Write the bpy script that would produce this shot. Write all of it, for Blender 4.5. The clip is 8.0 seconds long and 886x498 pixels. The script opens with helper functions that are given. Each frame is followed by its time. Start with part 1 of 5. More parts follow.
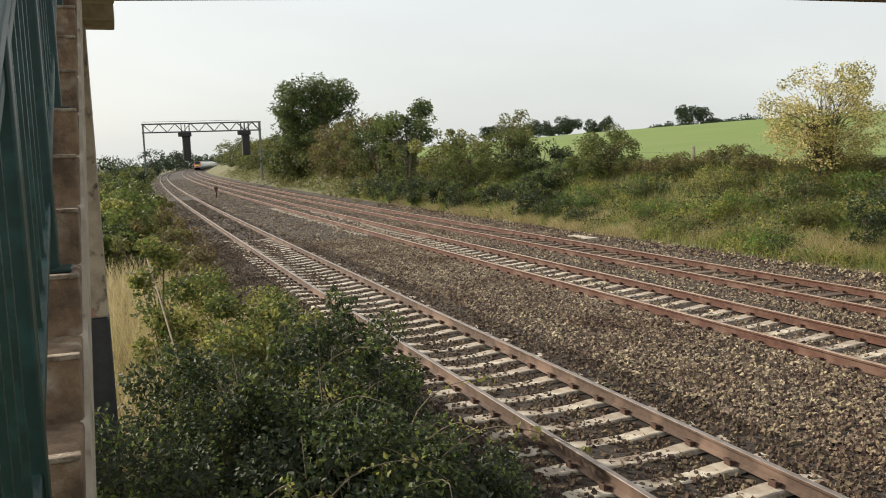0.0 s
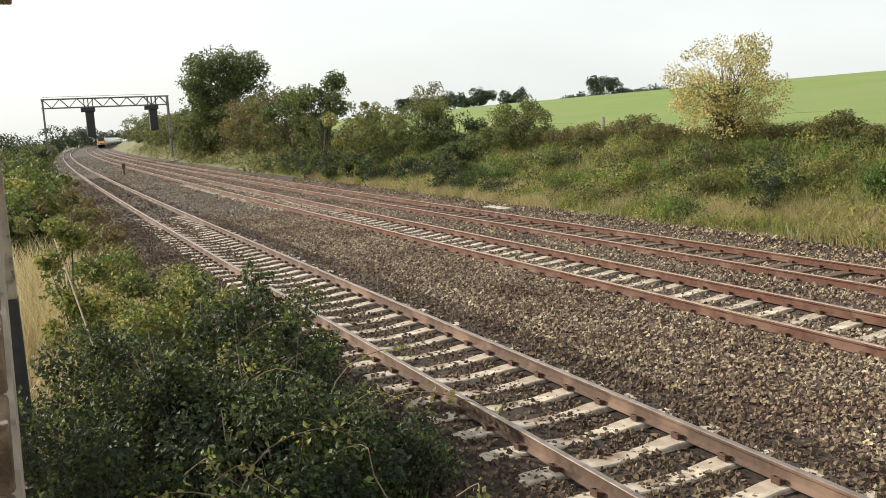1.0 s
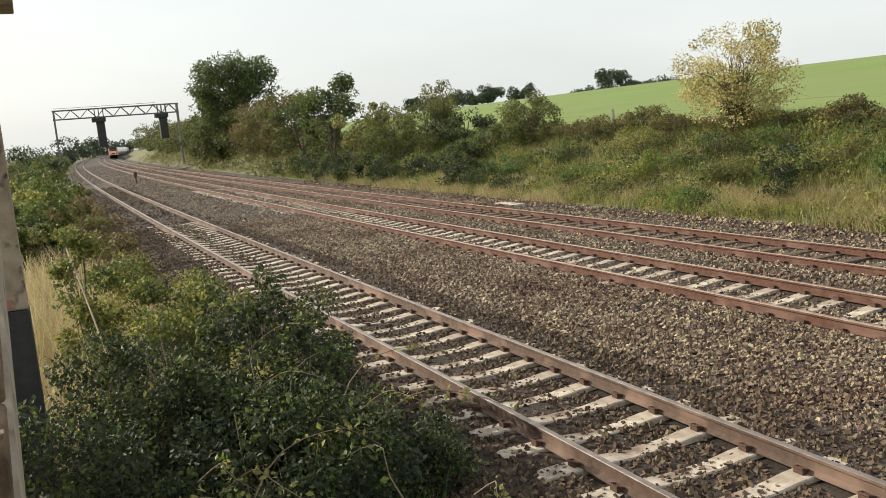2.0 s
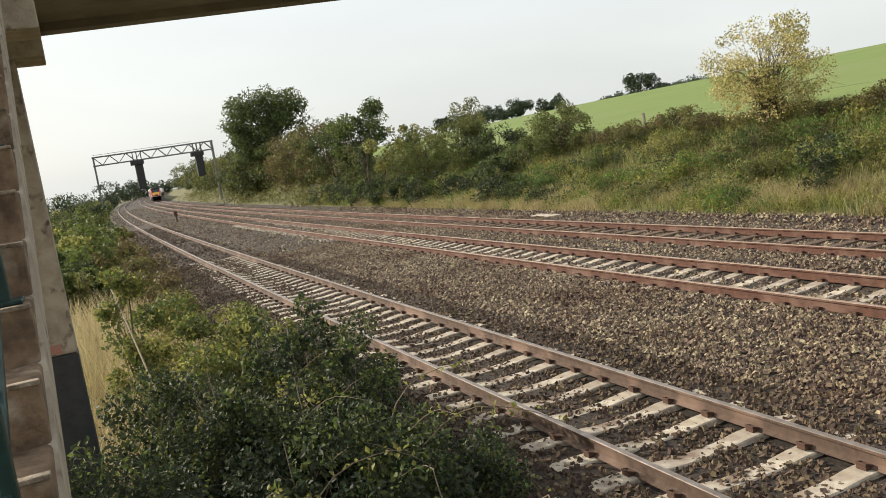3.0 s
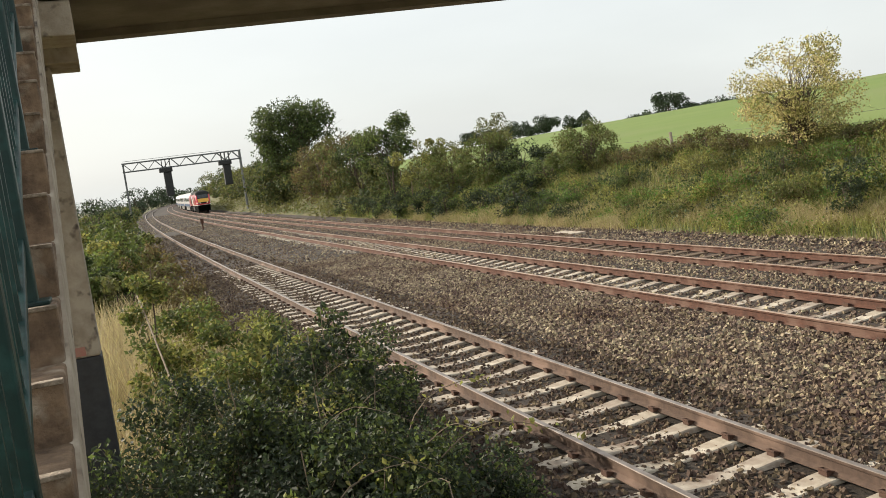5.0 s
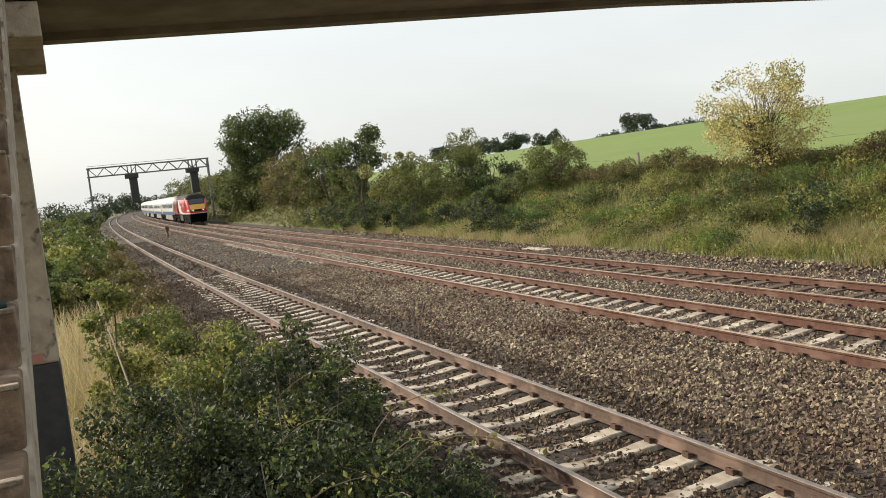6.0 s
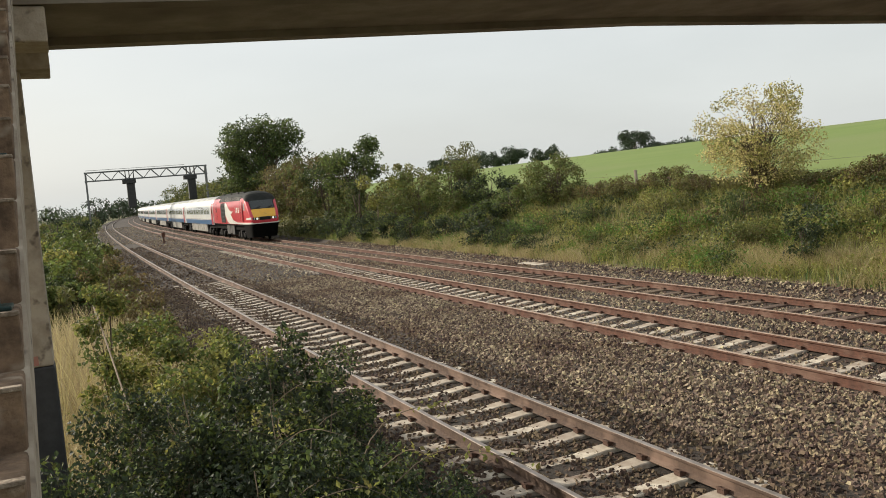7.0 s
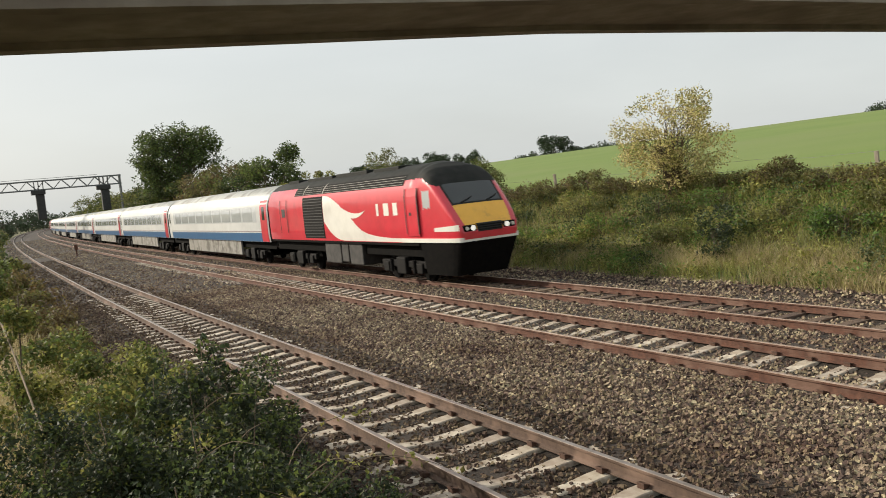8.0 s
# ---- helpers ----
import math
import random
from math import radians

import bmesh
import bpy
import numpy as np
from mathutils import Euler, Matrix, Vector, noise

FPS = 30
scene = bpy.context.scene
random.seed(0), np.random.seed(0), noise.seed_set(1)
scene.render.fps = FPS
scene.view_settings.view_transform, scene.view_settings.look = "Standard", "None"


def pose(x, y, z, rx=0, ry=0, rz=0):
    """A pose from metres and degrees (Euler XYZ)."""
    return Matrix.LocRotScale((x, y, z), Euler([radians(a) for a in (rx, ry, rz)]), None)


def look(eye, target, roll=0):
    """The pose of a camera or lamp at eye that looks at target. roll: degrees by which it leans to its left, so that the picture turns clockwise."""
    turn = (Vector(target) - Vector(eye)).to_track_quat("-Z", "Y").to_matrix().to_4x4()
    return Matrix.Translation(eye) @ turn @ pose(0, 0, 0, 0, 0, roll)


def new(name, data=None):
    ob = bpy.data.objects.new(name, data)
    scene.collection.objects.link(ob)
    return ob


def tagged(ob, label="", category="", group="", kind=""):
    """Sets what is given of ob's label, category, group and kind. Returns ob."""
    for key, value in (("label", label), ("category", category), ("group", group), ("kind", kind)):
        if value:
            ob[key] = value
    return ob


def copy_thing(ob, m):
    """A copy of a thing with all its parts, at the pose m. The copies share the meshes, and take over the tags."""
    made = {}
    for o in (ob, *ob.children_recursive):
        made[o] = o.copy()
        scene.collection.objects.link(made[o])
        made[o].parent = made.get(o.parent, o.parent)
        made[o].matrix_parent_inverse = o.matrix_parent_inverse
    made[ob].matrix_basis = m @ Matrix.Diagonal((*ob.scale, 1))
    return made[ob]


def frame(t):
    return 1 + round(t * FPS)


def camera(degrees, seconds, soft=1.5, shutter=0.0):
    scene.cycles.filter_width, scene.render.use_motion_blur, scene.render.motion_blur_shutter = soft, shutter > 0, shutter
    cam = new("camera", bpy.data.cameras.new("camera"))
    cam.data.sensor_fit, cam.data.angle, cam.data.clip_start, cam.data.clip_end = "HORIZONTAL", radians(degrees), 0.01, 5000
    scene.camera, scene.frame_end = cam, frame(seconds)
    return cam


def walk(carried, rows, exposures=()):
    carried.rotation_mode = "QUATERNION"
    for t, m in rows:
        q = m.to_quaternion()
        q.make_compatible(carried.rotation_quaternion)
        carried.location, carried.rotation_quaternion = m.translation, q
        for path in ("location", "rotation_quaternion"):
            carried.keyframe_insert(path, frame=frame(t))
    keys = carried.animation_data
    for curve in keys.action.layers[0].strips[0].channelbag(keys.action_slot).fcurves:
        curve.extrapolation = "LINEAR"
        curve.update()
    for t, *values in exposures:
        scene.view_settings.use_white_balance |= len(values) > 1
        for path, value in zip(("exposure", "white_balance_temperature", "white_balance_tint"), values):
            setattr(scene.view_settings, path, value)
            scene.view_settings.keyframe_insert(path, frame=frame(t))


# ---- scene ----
cam = camera(55.1, 8.0, soft=0.9, shutter=0.1)

# seconds, place (x, y, z), yaw, pitch, lean
CAMERA_ROWS = [
    (0.0, -0.097, 0.158, 3.170, 3.48, -6.40, -2.15),
    (0.3, -0.074, 0.096, 3.171, -0.01, -7.68, -3.05),
    (0.5, -0.059, 0.054, 3.171, -1.82, -8.42, -3.38),
    (0.7, -0.057, 0.024, 3.176, -2.56, -8.80, -3.25),
    (1.0, -0.055, -0.021, 3.184, -1.99, -8.48, -2.85),
    (1.2, -0.054, -0.017, 3.182, -1.35, -8.23, -3.36),
    (2.3, -0.025, 0.067, 3.146, -1.05, -8.65, -5.54),
    (2.5, -0.024, 0.071, 3.144, -0.67, -8.68, -6.49),
    (2.7, -0.017, 0.067, 3.142, 0.06, -8.29, -7.77),
    (3.0, -0.006, 0.062, 3.138, 1.43, -6.99, -9.12),
    (3.5, -0.018, 0.100, 3.117, 3.25, -6.19, -7.67),
    (4.0, -0.010, 0.066, 3.128, 3.55, -6.23, -7.21),
    (4.2, -0.009, 0.065, 3.128, 3.63, -5.93, -7.32),
    (5.3, 0.006, 0.035, 3.135, 2.16, -5.73, -7.92),
    (5.5, 0.007, 0.034, 3.135, 1.59, -5.47, -7.79),
    (6.0, 0.006, 0.037, 3.129, 0.55, -5.14, -6.17),
    (6.5, 0.000, 0.000, 3.145, 0.00, -4.75, -4.72),
    (7.0, -0.009, 0.001, 3.136, 0.19, -4.32, -4.79),
    (7.5, -0.002, 0.001, 3.139, -0.35, -4.23, -5.22),
    (7.7, 0.005, -0.013, 3.139, -1.43, -4.14, -5.51),
    (8.0, 0.015, -0.034, 3.140, -4.97, -4.38, -5.60),
]
walk(cam, [(t, pose(x, y, z, 90 + p, 0, yaw) @ pose(0, 0, 0, 0, 0, r)) for t, x, y, z, yaw, p, r in CAMERA_ROWS],
     exposures=[(0.0, -0.15), (0.5, -0.15), (1.0, 0.1), (2.5, -0.08), (4.0, -0.05), (6.5, -0.06), (7.0, -0.27), (7.5, -0.3), (8.0, -0.32)])

# ---- light ----
SUN_AZIMUTH, SUN_HEIGHT = radians(-66), radians(27)   # clockwise from +y
world = bpy.data.worlds.new("sky")
scene.world = world
world.use_nodes = True
wn, wl = world.node_tree.nodes, world.node_tree.links
sky = wn.new("ShaderNodeTexSky")
sky.sky_type, sky.sun_disc = "NISHITA", False
sky.sun_elevation, sky.sun_rotation = SUN_HEIGHT, SUN_AZIMUTH
sky.dust_density, sky.air_density, sky.ozone_density = 4.0, 1.0, 1.0
haze = wn.new("ShaderNodeMix")
haze.data_type = "RGBA"
haze.inputs["Factor"].default_value = 0.62
haze.inputs["B"].default_value = (11.9, 12.4, 12.2, 1)
wl.new(sky.outputs["Color"], haze.inputs["A"])
# thin high cloud
cloud = wn.new("ShaderNodeTexNoise")
cloud.inputs["Scale"].default_value, cloud.inputs["Detail"].default_value = 2.2, 6
cloud_stretch = wn.new("ShaderNodeMapping")
cloud_stretch.inputs["Scale"].default_value = (1, 1, 3.5)
cloud_share = wn.new("ShaderNodeMapRange")
cloud_share.inputs["From Min"].default_value, cloud_share.inputs["From Max"].default_value = 0.3, 0.7
cloud_share.inputs["To Min"].default_value, cloud_share.inputs["To Max"].default_value = 0.6, 0.72
wl.new(wn.new("ShaderNodeTexCoord").outputs["Generated"], cloud_stretch.inputs["Vector"])
wl.new(cloud_stretch.outputs["Vector"], cloud.inputs["Vector"])
wl.new(cloud.outputs["Fac"], cloud_share.inputs["Value"])
wl.new(cloud_share.outputs["Result"], haze.inputs["Factor"])
wl.new(haze.outputs["Result"], wn["Background"].inputs["Color"])
wn["Background"].inputs["Strength"].default_value = 0.1
sun = new("sun", bpy.data.lights.new("sun", "SUN"))
sun.data.energy, sun.data.angle, sun.data.color = 6.3, radians(0.8), (1.0, 0.91, 0.76)
sun_from = Vector((math.sin(SUN_AZIMUTH) * math.cos(SUN_HEIGHT), math.cos(SUN_AZIMUTH) * math.cos(SUN_HEIGHT), math.sin(SUN_HEIGHT)))
sun.matrix_world = look(sun_from * 50, (0, 0, 0))


# ---- materials ----
def material(name, a, b=None, scale=3.0, rough=0.8, metal=0.0, gloss=0.5, bump=0.0, bump_scale=40.0, c=None, c_scale=0.6, c_at=(0.5, 0.62),
             island=0.0, objects=0.0, translucent=0.0, coat=0.0, stretch=(1, 1, 1)):
    """A surface of two colours mixed by noise, a third in larger stains, fine relief, and variation from piece to piece."""
    m = bpy.data.materials.new(name)
    m.use_nodes = True
    n, l = m.node_tree.nodes, m.node_tree.links
    shader = n["Principled BSDF"]
    shader.inputs["Roughness"].default_value = rough
    shader.inputs["Metallic"].default_value = metal
    shader.inputs["Specular IOR Level"].default_value = gloss
    shader.inputs["Coat Weight"].default_value = coat
    spot = n.new("ShaderNodeTexCoord")
    squeeze = n.new("ShaderNodeMapping")
    squeeze.inputs["Scale"].default_value = stretch
    l.new(spot.outputs["Object"], squeeze.inputs["Vector"])

    def grain(size, detail=5):
        t = n.new("ShaderNodeTexNoise")
        t.inputs["Scale"].default_value, t.inputs["Detail"].default_value, t.inputs["Roughness"].default_value = size, detail, 0.62
        l.new(squeeze.outputs["Vector"], t.inputs["Vector"])
        return t.outputs["Fac"]

    def blend(fac, one, two):
        x = n.new("ShaderNodeMix")
        x.data_type = "RGBA"
        l.new(fac, x.inputs["Factor"])
        for socket, v in (("A", one), ("B", two)):
            if isinstance(v, tuple):
                x.inputs[socket].default_value = (*v, 1)
            else:
                l.new(v, x.inputs[socket])
        return x.outputs["Result"]

    def ramp(value, lo, hi):
        r = n.new("ShaderNodeMapRange")
        r.inputs["From Min"].default_value, r.inputs["From Max"].default_value = lo, hi
        l.new(value, r.inputs["Value"])
        return r.outputs["Result"]

    b = b or tuple(v * 0.75 for v in a)
    col = blend(ramp(grain(scale), 0.36, 0.64), a, b)
    if c:
        col = blend(ramp(grain(c_scale, 3), *c_at), col, c)
    if island or objects:
        hsv = n.new("ShaderNodeHueSaturation")
        l.new(col, hsv.inputs["Color"])
        source = n.new("ShaderNodeNewGeometry").outputs["Random Per Island"] if island else n.new("ShaderNodeObjectInfo").outputs["Random"]
        amount = island or objects
        vary = n.new("ShaderNodeMapRange")
        vary.inputs["To Min"].default_value, vary.inputs["To Max"].default_value = 1 - amount, 1 + amount
        l.new(source, vary.inputs["Value"])
        l.new(vary.outputs["Result"], hsv.inputs["Value"])
        hue = n.new("ShaderNodeMapRange")
        hue.inputs["To Min"].default_value, hue.inputs["To Max"].default_value = 0.5 - amount * 0.05, 0.5 + amount * 0.05
        l.new(source, hue.inputs["Value"])
        l.new(hue.outputs["Result"], hsv.inputs["Hue"])
        col = hsv.outputs["Color"]
    l.new(col, shader.inputs["Base Color"])
    if bump:
        k = n.new("ShaderNodeBump")
        k.inputs["Strength"].default_value, k.inputs["Distance"].default_value = bump, 0.02
        l.new(grain(bump_scale), k.inputs["Height"])
        l.new(k.outputs["Normal"], shader.inputs["Normal"])
    if translucent:
        glow = n.new("ShaderNodeBsdfTranslucent")
        l.new(col, glow.inputs["Color"])
        both = n.new("ShaderNodeMixShader")
        both.inputs[0].default_value = translucent
        l.new(shader.outputs[0], both.inputs[1])
        l.new(glow.outputs[0], both.inputs[2])
        l.new(both.outputs[0], n["Material Output"].inputs["Surface"])
    return m


CONCRETE = material("weathered concrete", (0.44, 0.375, 0.295), (0.3, 0.245, 0.185), 6, 0.9, bump=0.45, bump_scale=30, c=(0.085, 0.065, 0.05), c_scale=5.5, c_at=(0.58, 0.7))
# worn edge colour, paled to paint in the light along the tread tops
NOSING_LIT = material("pale worn and lit step edge", (0.36, 0.29, 0.22), (0.13, 0.09, 0.06), 22, 0.9, bump=0.6, bump_scale=60)
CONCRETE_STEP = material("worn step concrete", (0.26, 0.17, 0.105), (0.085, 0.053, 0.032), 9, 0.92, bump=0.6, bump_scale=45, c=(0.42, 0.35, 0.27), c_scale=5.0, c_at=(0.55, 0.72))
CONCRETE_DECK = material("stained deck concrete", (0.27, 0.235, 0.19), (0.2, 0.17, 0.13), 3, 0.9, bump=0.2, bump_scale=25, c=(0.14, 0.11, 0.085), c_scale=0.7, c_at=(0.45, 0.7))
BLACK_PAINT = material("faded black paint", (0.022, 0.023, 0.027), (0.035, 0.036, 0.04), 12, 0.6, bump=0.15, bump_scale=50)
GREEN_PAINT = material("dark green railing paint", (0.004, 0.032, 0.028), (0.003, 0.02, 0.018), 8, 0.42, bump=0.1, bump_scale=60, c=(0.01, 0.05, 0.045), c_scale=9)
# brown bed darkened so the gaps between loose stones read as shade
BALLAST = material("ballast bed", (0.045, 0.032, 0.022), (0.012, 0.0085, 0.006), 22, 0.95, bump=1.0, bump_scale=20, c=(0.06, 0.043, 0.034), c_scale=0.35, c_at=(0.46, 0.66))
STONE = material("ballast stone", (0.335, 0.255, 0.182), (0.118, 0.083, 0.057), 9, 0.9, bump=0.3, bump_scale=60, island=0.75, c=(0.135, 0.085, 0.058), c_scale=0.35, c_at=(0.47, 0.66))
STONE_BROWN = material("rust-dusted stone", (0.15, 0.102, 0.068), (0.066, 0.043, 0.028), 9, 0.92, bump=0.3, bump_scale=60, island=0.55)
SLEEPER_CONCRETE = material("pale sleeper concrete", (0.50, 0.44, 0.36), (0.36, 0.30, 0.235), 7, 0.9, bump=0.25, bump_scale=35, objects=0.16, c=(0.21, 0.15, 0.11), c_scale=2.2, c_at=(0.52, 0.7))
SLEEPER_TIMBER = material("grey timber sleeper", (0.17, 0.115, 0.078), (0.085, 0.055, 0.038), 8, 0.92, bump=0.5, bump_scale=30, objects=0.25, stretch=(1, 6, 6))
RUST = material("rusty rail side", (0.12, 0.05, 0.03), (0.07, 0.03, 0.019), 10, 0.85, bump=0.25, bump_scale=50, c=(0.15, 0.085, 0.06), c_scale=1.1)
RAIL_BROWN = material("brown rail side", (0.12, 0.076, 0.053), (0.075, 0.046, 0.033), 10, 0.8, bump=0.2, bump_scale=50, c=(0.2, 0.13, 0.095), c_scale=1.1)
RAIL_TOP = material("worn rail head", (0.36, 0.3, 0.26), (0.24, 0.19, 0.155), 5, 0.38, metal=0.8, stretch=(1, 1, 1))
# cream highlight along the rusty rails' tops is put into this colour
RAIL_TOP_BRIGHT = material("rusty rail head with painted highlight", (0.46, 0.34, 0.26), (0.3, 0.2, 0.145), 6, 0.45, metal=0.4)
CLIP = material("rusty clip", (0.1, 0.052, 0.034), (0.06, 0.032, 0.022), 20, 0.85)
EARTH = material("grassy ground", (0.10, 0.105, 0.035), (0.16, 0.13, 0.06), 1.3, 0.95, bump=0.6, bump_scale=9, c=(0.06, 0.075, 0.025), c_scale=0.35)
FIELD = material("cropped green field", (0.118, 0.18, 0.025), (0.145, 0.2, 0.035), 0.12, 0.95, bump=0.3, bump_scale=3, c=(0.15, 0.19, 0.05), c_scale=0.018, c_at=(0.48, 0.62))


def leaves(name, a, b, translucent=0.42, island=0.4, rough=0.6):
    return material(name, a, b, 1.1, rough, island=island, translucent=translucent)


LEAF_DARK = leaves("dark bramble leaves", (0.05, 0.068, 0.031), (0.027, 0.039, 0.019), rough=0.6)
LEAF_MID = leaves("green leaves", (0.15, 0.185, 0.046), (0.085, 0.112, 0.03))
LEAF_FRESH = leaves("fresh green leaves", (0.14, 0.225, 0.038), (0.08, 0.14, 0.027))
LEAF_OLIVE = leaves("olive leaves", (0.18, 0.175, 0.052), (0.11, 0.115, 0.034))
LEAF_BROWN = leaves("browning leaves", (0.165, 0.12, 0.05), (0.11, 0.085, 0.036))
LEAF_YELLOW = leaves("autumn yellow leaves", (0.72, 0.6, 0.31), (0.46, 0.4, 0.15), 0.45)
LEAF_LIME = leaves("yellow-green leaves", (0.34, 0.315, 0.09), (0.21, 0.215, 0.058), 0.42)
LEAF_TREE = leaves("tree leaves", (0.075, 0.1, 0.028), (0.045, 0.066, 0.02), 0.34)
LEAF_FAR = leaves("far tree leaves", (0.05, 0.075, 0.032), (0.04, 0.06, 0.028), 0.15)
GRASS_DRY = leaves("dry grass", (0.5, 0.41, 0.23), (0.36, 0.3, 0.15), 0.35, 0.3)
GRASS_MIX = leaves("yellow-green grass", (0.33, 0.31, 0.095), (0.2, 0.215, 0.055), 0.35, 0.35)
GRASS_GREEN = leaves("green grass", (0.10, 0.155, 0.03), (0.07, 0.12, 0.025), 0.3, 0.35)
BARK = material("grey-brown bark", (0.12, 0.09, 0.065), (0.07, 0.05, 0.038), 14, 0.95, bump=0.6, bump_scale=30, stretch=(1, 1, 0.3))
TWIG = material("pale twigs", (0.22, 0.17, 0.115), (0.15, 0.11, 0.075), 10, 0.9)
TIMBER = material("weathered fence timber", (0.36, 0.31, 0.24), (0.24, 0.2, 0.15), 9, 0.9, bump=0.4, bump_scale=30, stretch=(1, 1, 0.2))
STEEL_GREY = material("galvanised gantry steel", (0.17, 0.175, 0.175), (0.11, 0.115, 0.115), 4, 0.6, metal=0.2)
SIGNAL_BLACK = material("black signal casing", (0.02, 0.02, 0.02), (0.035, 0.035, 0.033), 4, 0.6)
RED = material("glossy red livery", (0.60, 0.03, 0.05), (0.52, 0.024, 0.04), 1.2, 0.3, coat=0.5, c=(0.4, 0.025, 0.035), c_scale=0.9, c_at=(0.55, 0.8))
WHITE = material("off-white livery", (0.74, 0.72, 0.66), (0.68, 0.66, 0.6), 1.5, 0.36, coat=0.25, c=(0.55, 0.52, 0.46), c_scale=0.7, c_at=(0.55, 0.8))
SILVER = material("pale grey coach side", (0.66, 0.66, 0.64), (0.6, 0.6, 0.58), 1.2, 0.34, coat=0.25, c=(0.5, 0.49, 0.46), c_scale=0.5, c_at=(0.55, 0.8))
BLUE = material("blue livery stripe", (0.03, 0.12, 0.26), (0.028, 0.1, 0.22), 1.5, 0.36, coat=0.25)
YELLOW = material("warning yellow paint", (0.8, 0.42, 0.035), (0.74, 0.38, 0.03), 2, 0.38, coat=0.3, c=(0.5, 0.27, 0.03), c_scale=2.5, c_at=(0.58, 0.8))
ROOF_DARK = material("sooty dark roof", (0.012, 0.014, 0.012), (0.024, 0.024, 0.022), 2, 0.75, gloss=0.2, bump=0.1)
ROOF_GREY = material("dirty grey roof", (0.42, 0.43, 0.41), (0.34, 0.34, 0.32), 1.5, 0.65, c=(0.22, 0.21, 0.19), c_scale=0.5)
PINSTRIPE = material("thin grey line", (0.3, 0.26, 0.26), (0.25, 0.21, 0.21), 3, 0.5)
# pale tone stands in for sky reflected along the row of windows
GLASS_BAND = material("pale grey window band", (0.5, 0.52, 0.53), (0.44, 0.46, 0.47), 1.5, 0.3, coat=0.4)
SKIRT = material("grimy grey skirt", (0.27, 0.26, 0.235), (0.2, 0.185, 0.16), 2, 0.7, c=(0.1, 0.09, 0.075), c_scale=1.2)
# black dirt, with the deep shade under the vehicles darkened into the colour
UNDER = material("black running gear", (0.004, 0.004, 0.004), (0.008, 0.007, 0.006), 6, 0.9, gloss=0.08, bump=0.2)
UNDER_GREY = material("dark louvre paint", (0.03, 0.028, 0.026), (0.02, 0.018, 0.017), 6, 0.7)
# bogie colour lowered to near black to paint in underfloor shade
UNDER_SHADED = material("shade-darkened running gear", (0.009, 0.0075, 0.0065), (0.003, 0.0027, 0.0025), 5, 0.8, gloss=0.2, bump=0.2)
TANK = material("dirty dark tank", (0.045, 0.04, 0.036), (0.012, 0.011, 0.01), 3, 0.7)
GRILLE = material("dark grille slats", (0.008, 0.007, 0.0065), (0.005, 0.0045, 0.004), 8, 0.8, gloss=0.15)
RUBBER = material("black gangway rubber", (0.014, 0.014, 0.014), None, 6, 0.7)
LENS = material("lamp lens", (0.75, 0.74, 0.68), (0.6, 0.58, 0.52), 5, 0.15, coat=0.6)
GLASS_DARK = material("dark tinted cab glass", (0.02, 0.027, 0.028), (0.015, 0.02, 0.022), 2, 0.1, coat=0.3)
# sky reflection painted into the base colour of coach and cab side windows
GLASS_SKY_TINT = material("glass painted with pale sky reflection", (0.46, 0.48, 0.49), (0.42, 0.44, 0.45), 2, 0.12, coat=0.8)
HEADLIGHT = bpy.data.materials.new("lit headlight")
HEADLIGHT.use_nodes = True
HEADLIGHT.node_tree.nodes["Principled BSDF"].inputs["Emission Color"].default_value = (1, 0.93, 0.78, 1)
HEADLIGHT.node_tree.nodes["Principled BSDF"].inputs["Emission Strength"].default_value = 0.7
PINK = material("pink paint patch", (0.42, 0.17, 0.14), (0.36, 0.2, 0.15), 12, 0.9)


# ---- mesh helpers ----
def smooth(x, lo, hi):
    x = min(max((x - lo) / (hi - lo), 0.0), 1.0)
    return x * x * (3 - 2 * x)


def part(name, bm, mat, parent=None, label="", round_faces=False):
    me = bpy.data.meshes.new(name)
    bm.normal_update()
    bm.to_mesh(me)
    bm.free()
    me.materials.append(mat)
    if round_faces:
        me.polygons.foreach_set("use_smooth", [True] * len(me.polygons))
    ob = new(name, me)
    if parent:
        ob.parent = parent
    if label:
        ob["label"] = label
    return ob


def array_mesh(name, verts, faces, mat, parent=None, round_faces=False):
    """A mesh from numpy arrays of corners (n, 3) and equal-sided faces (m, k)."""
    me = bpy.data.meshes.new(name)
    faces = np.asarray(faces)
    k = faces.shape[1]
    me.vertices.add(len(verts))
    me.vertices.foreach_set("co", np.asarray(verts, np.float32).ravel())
    me.loops.add(faces.size)
    me.loops.foreach_set("vertex_index", faces.astype(np.int32).ravel())
    me.polygons.add(len(faces))
    me.polygons.foreach_set("loop_start", np.arange(0, faces.size, k, dtype=np.int32))
    me.polygons.foreach_set("loop_total", np.full(len(faces), k, np.int32))
    me.polygons.foreach_set("use_smooth", np.full(len(faces), round_faces))
    me.update(calc_edges=True)
    me.materials.append(mat)
    ob = new(name, me)
    if parent:
        ob.parent = parent
    return ob


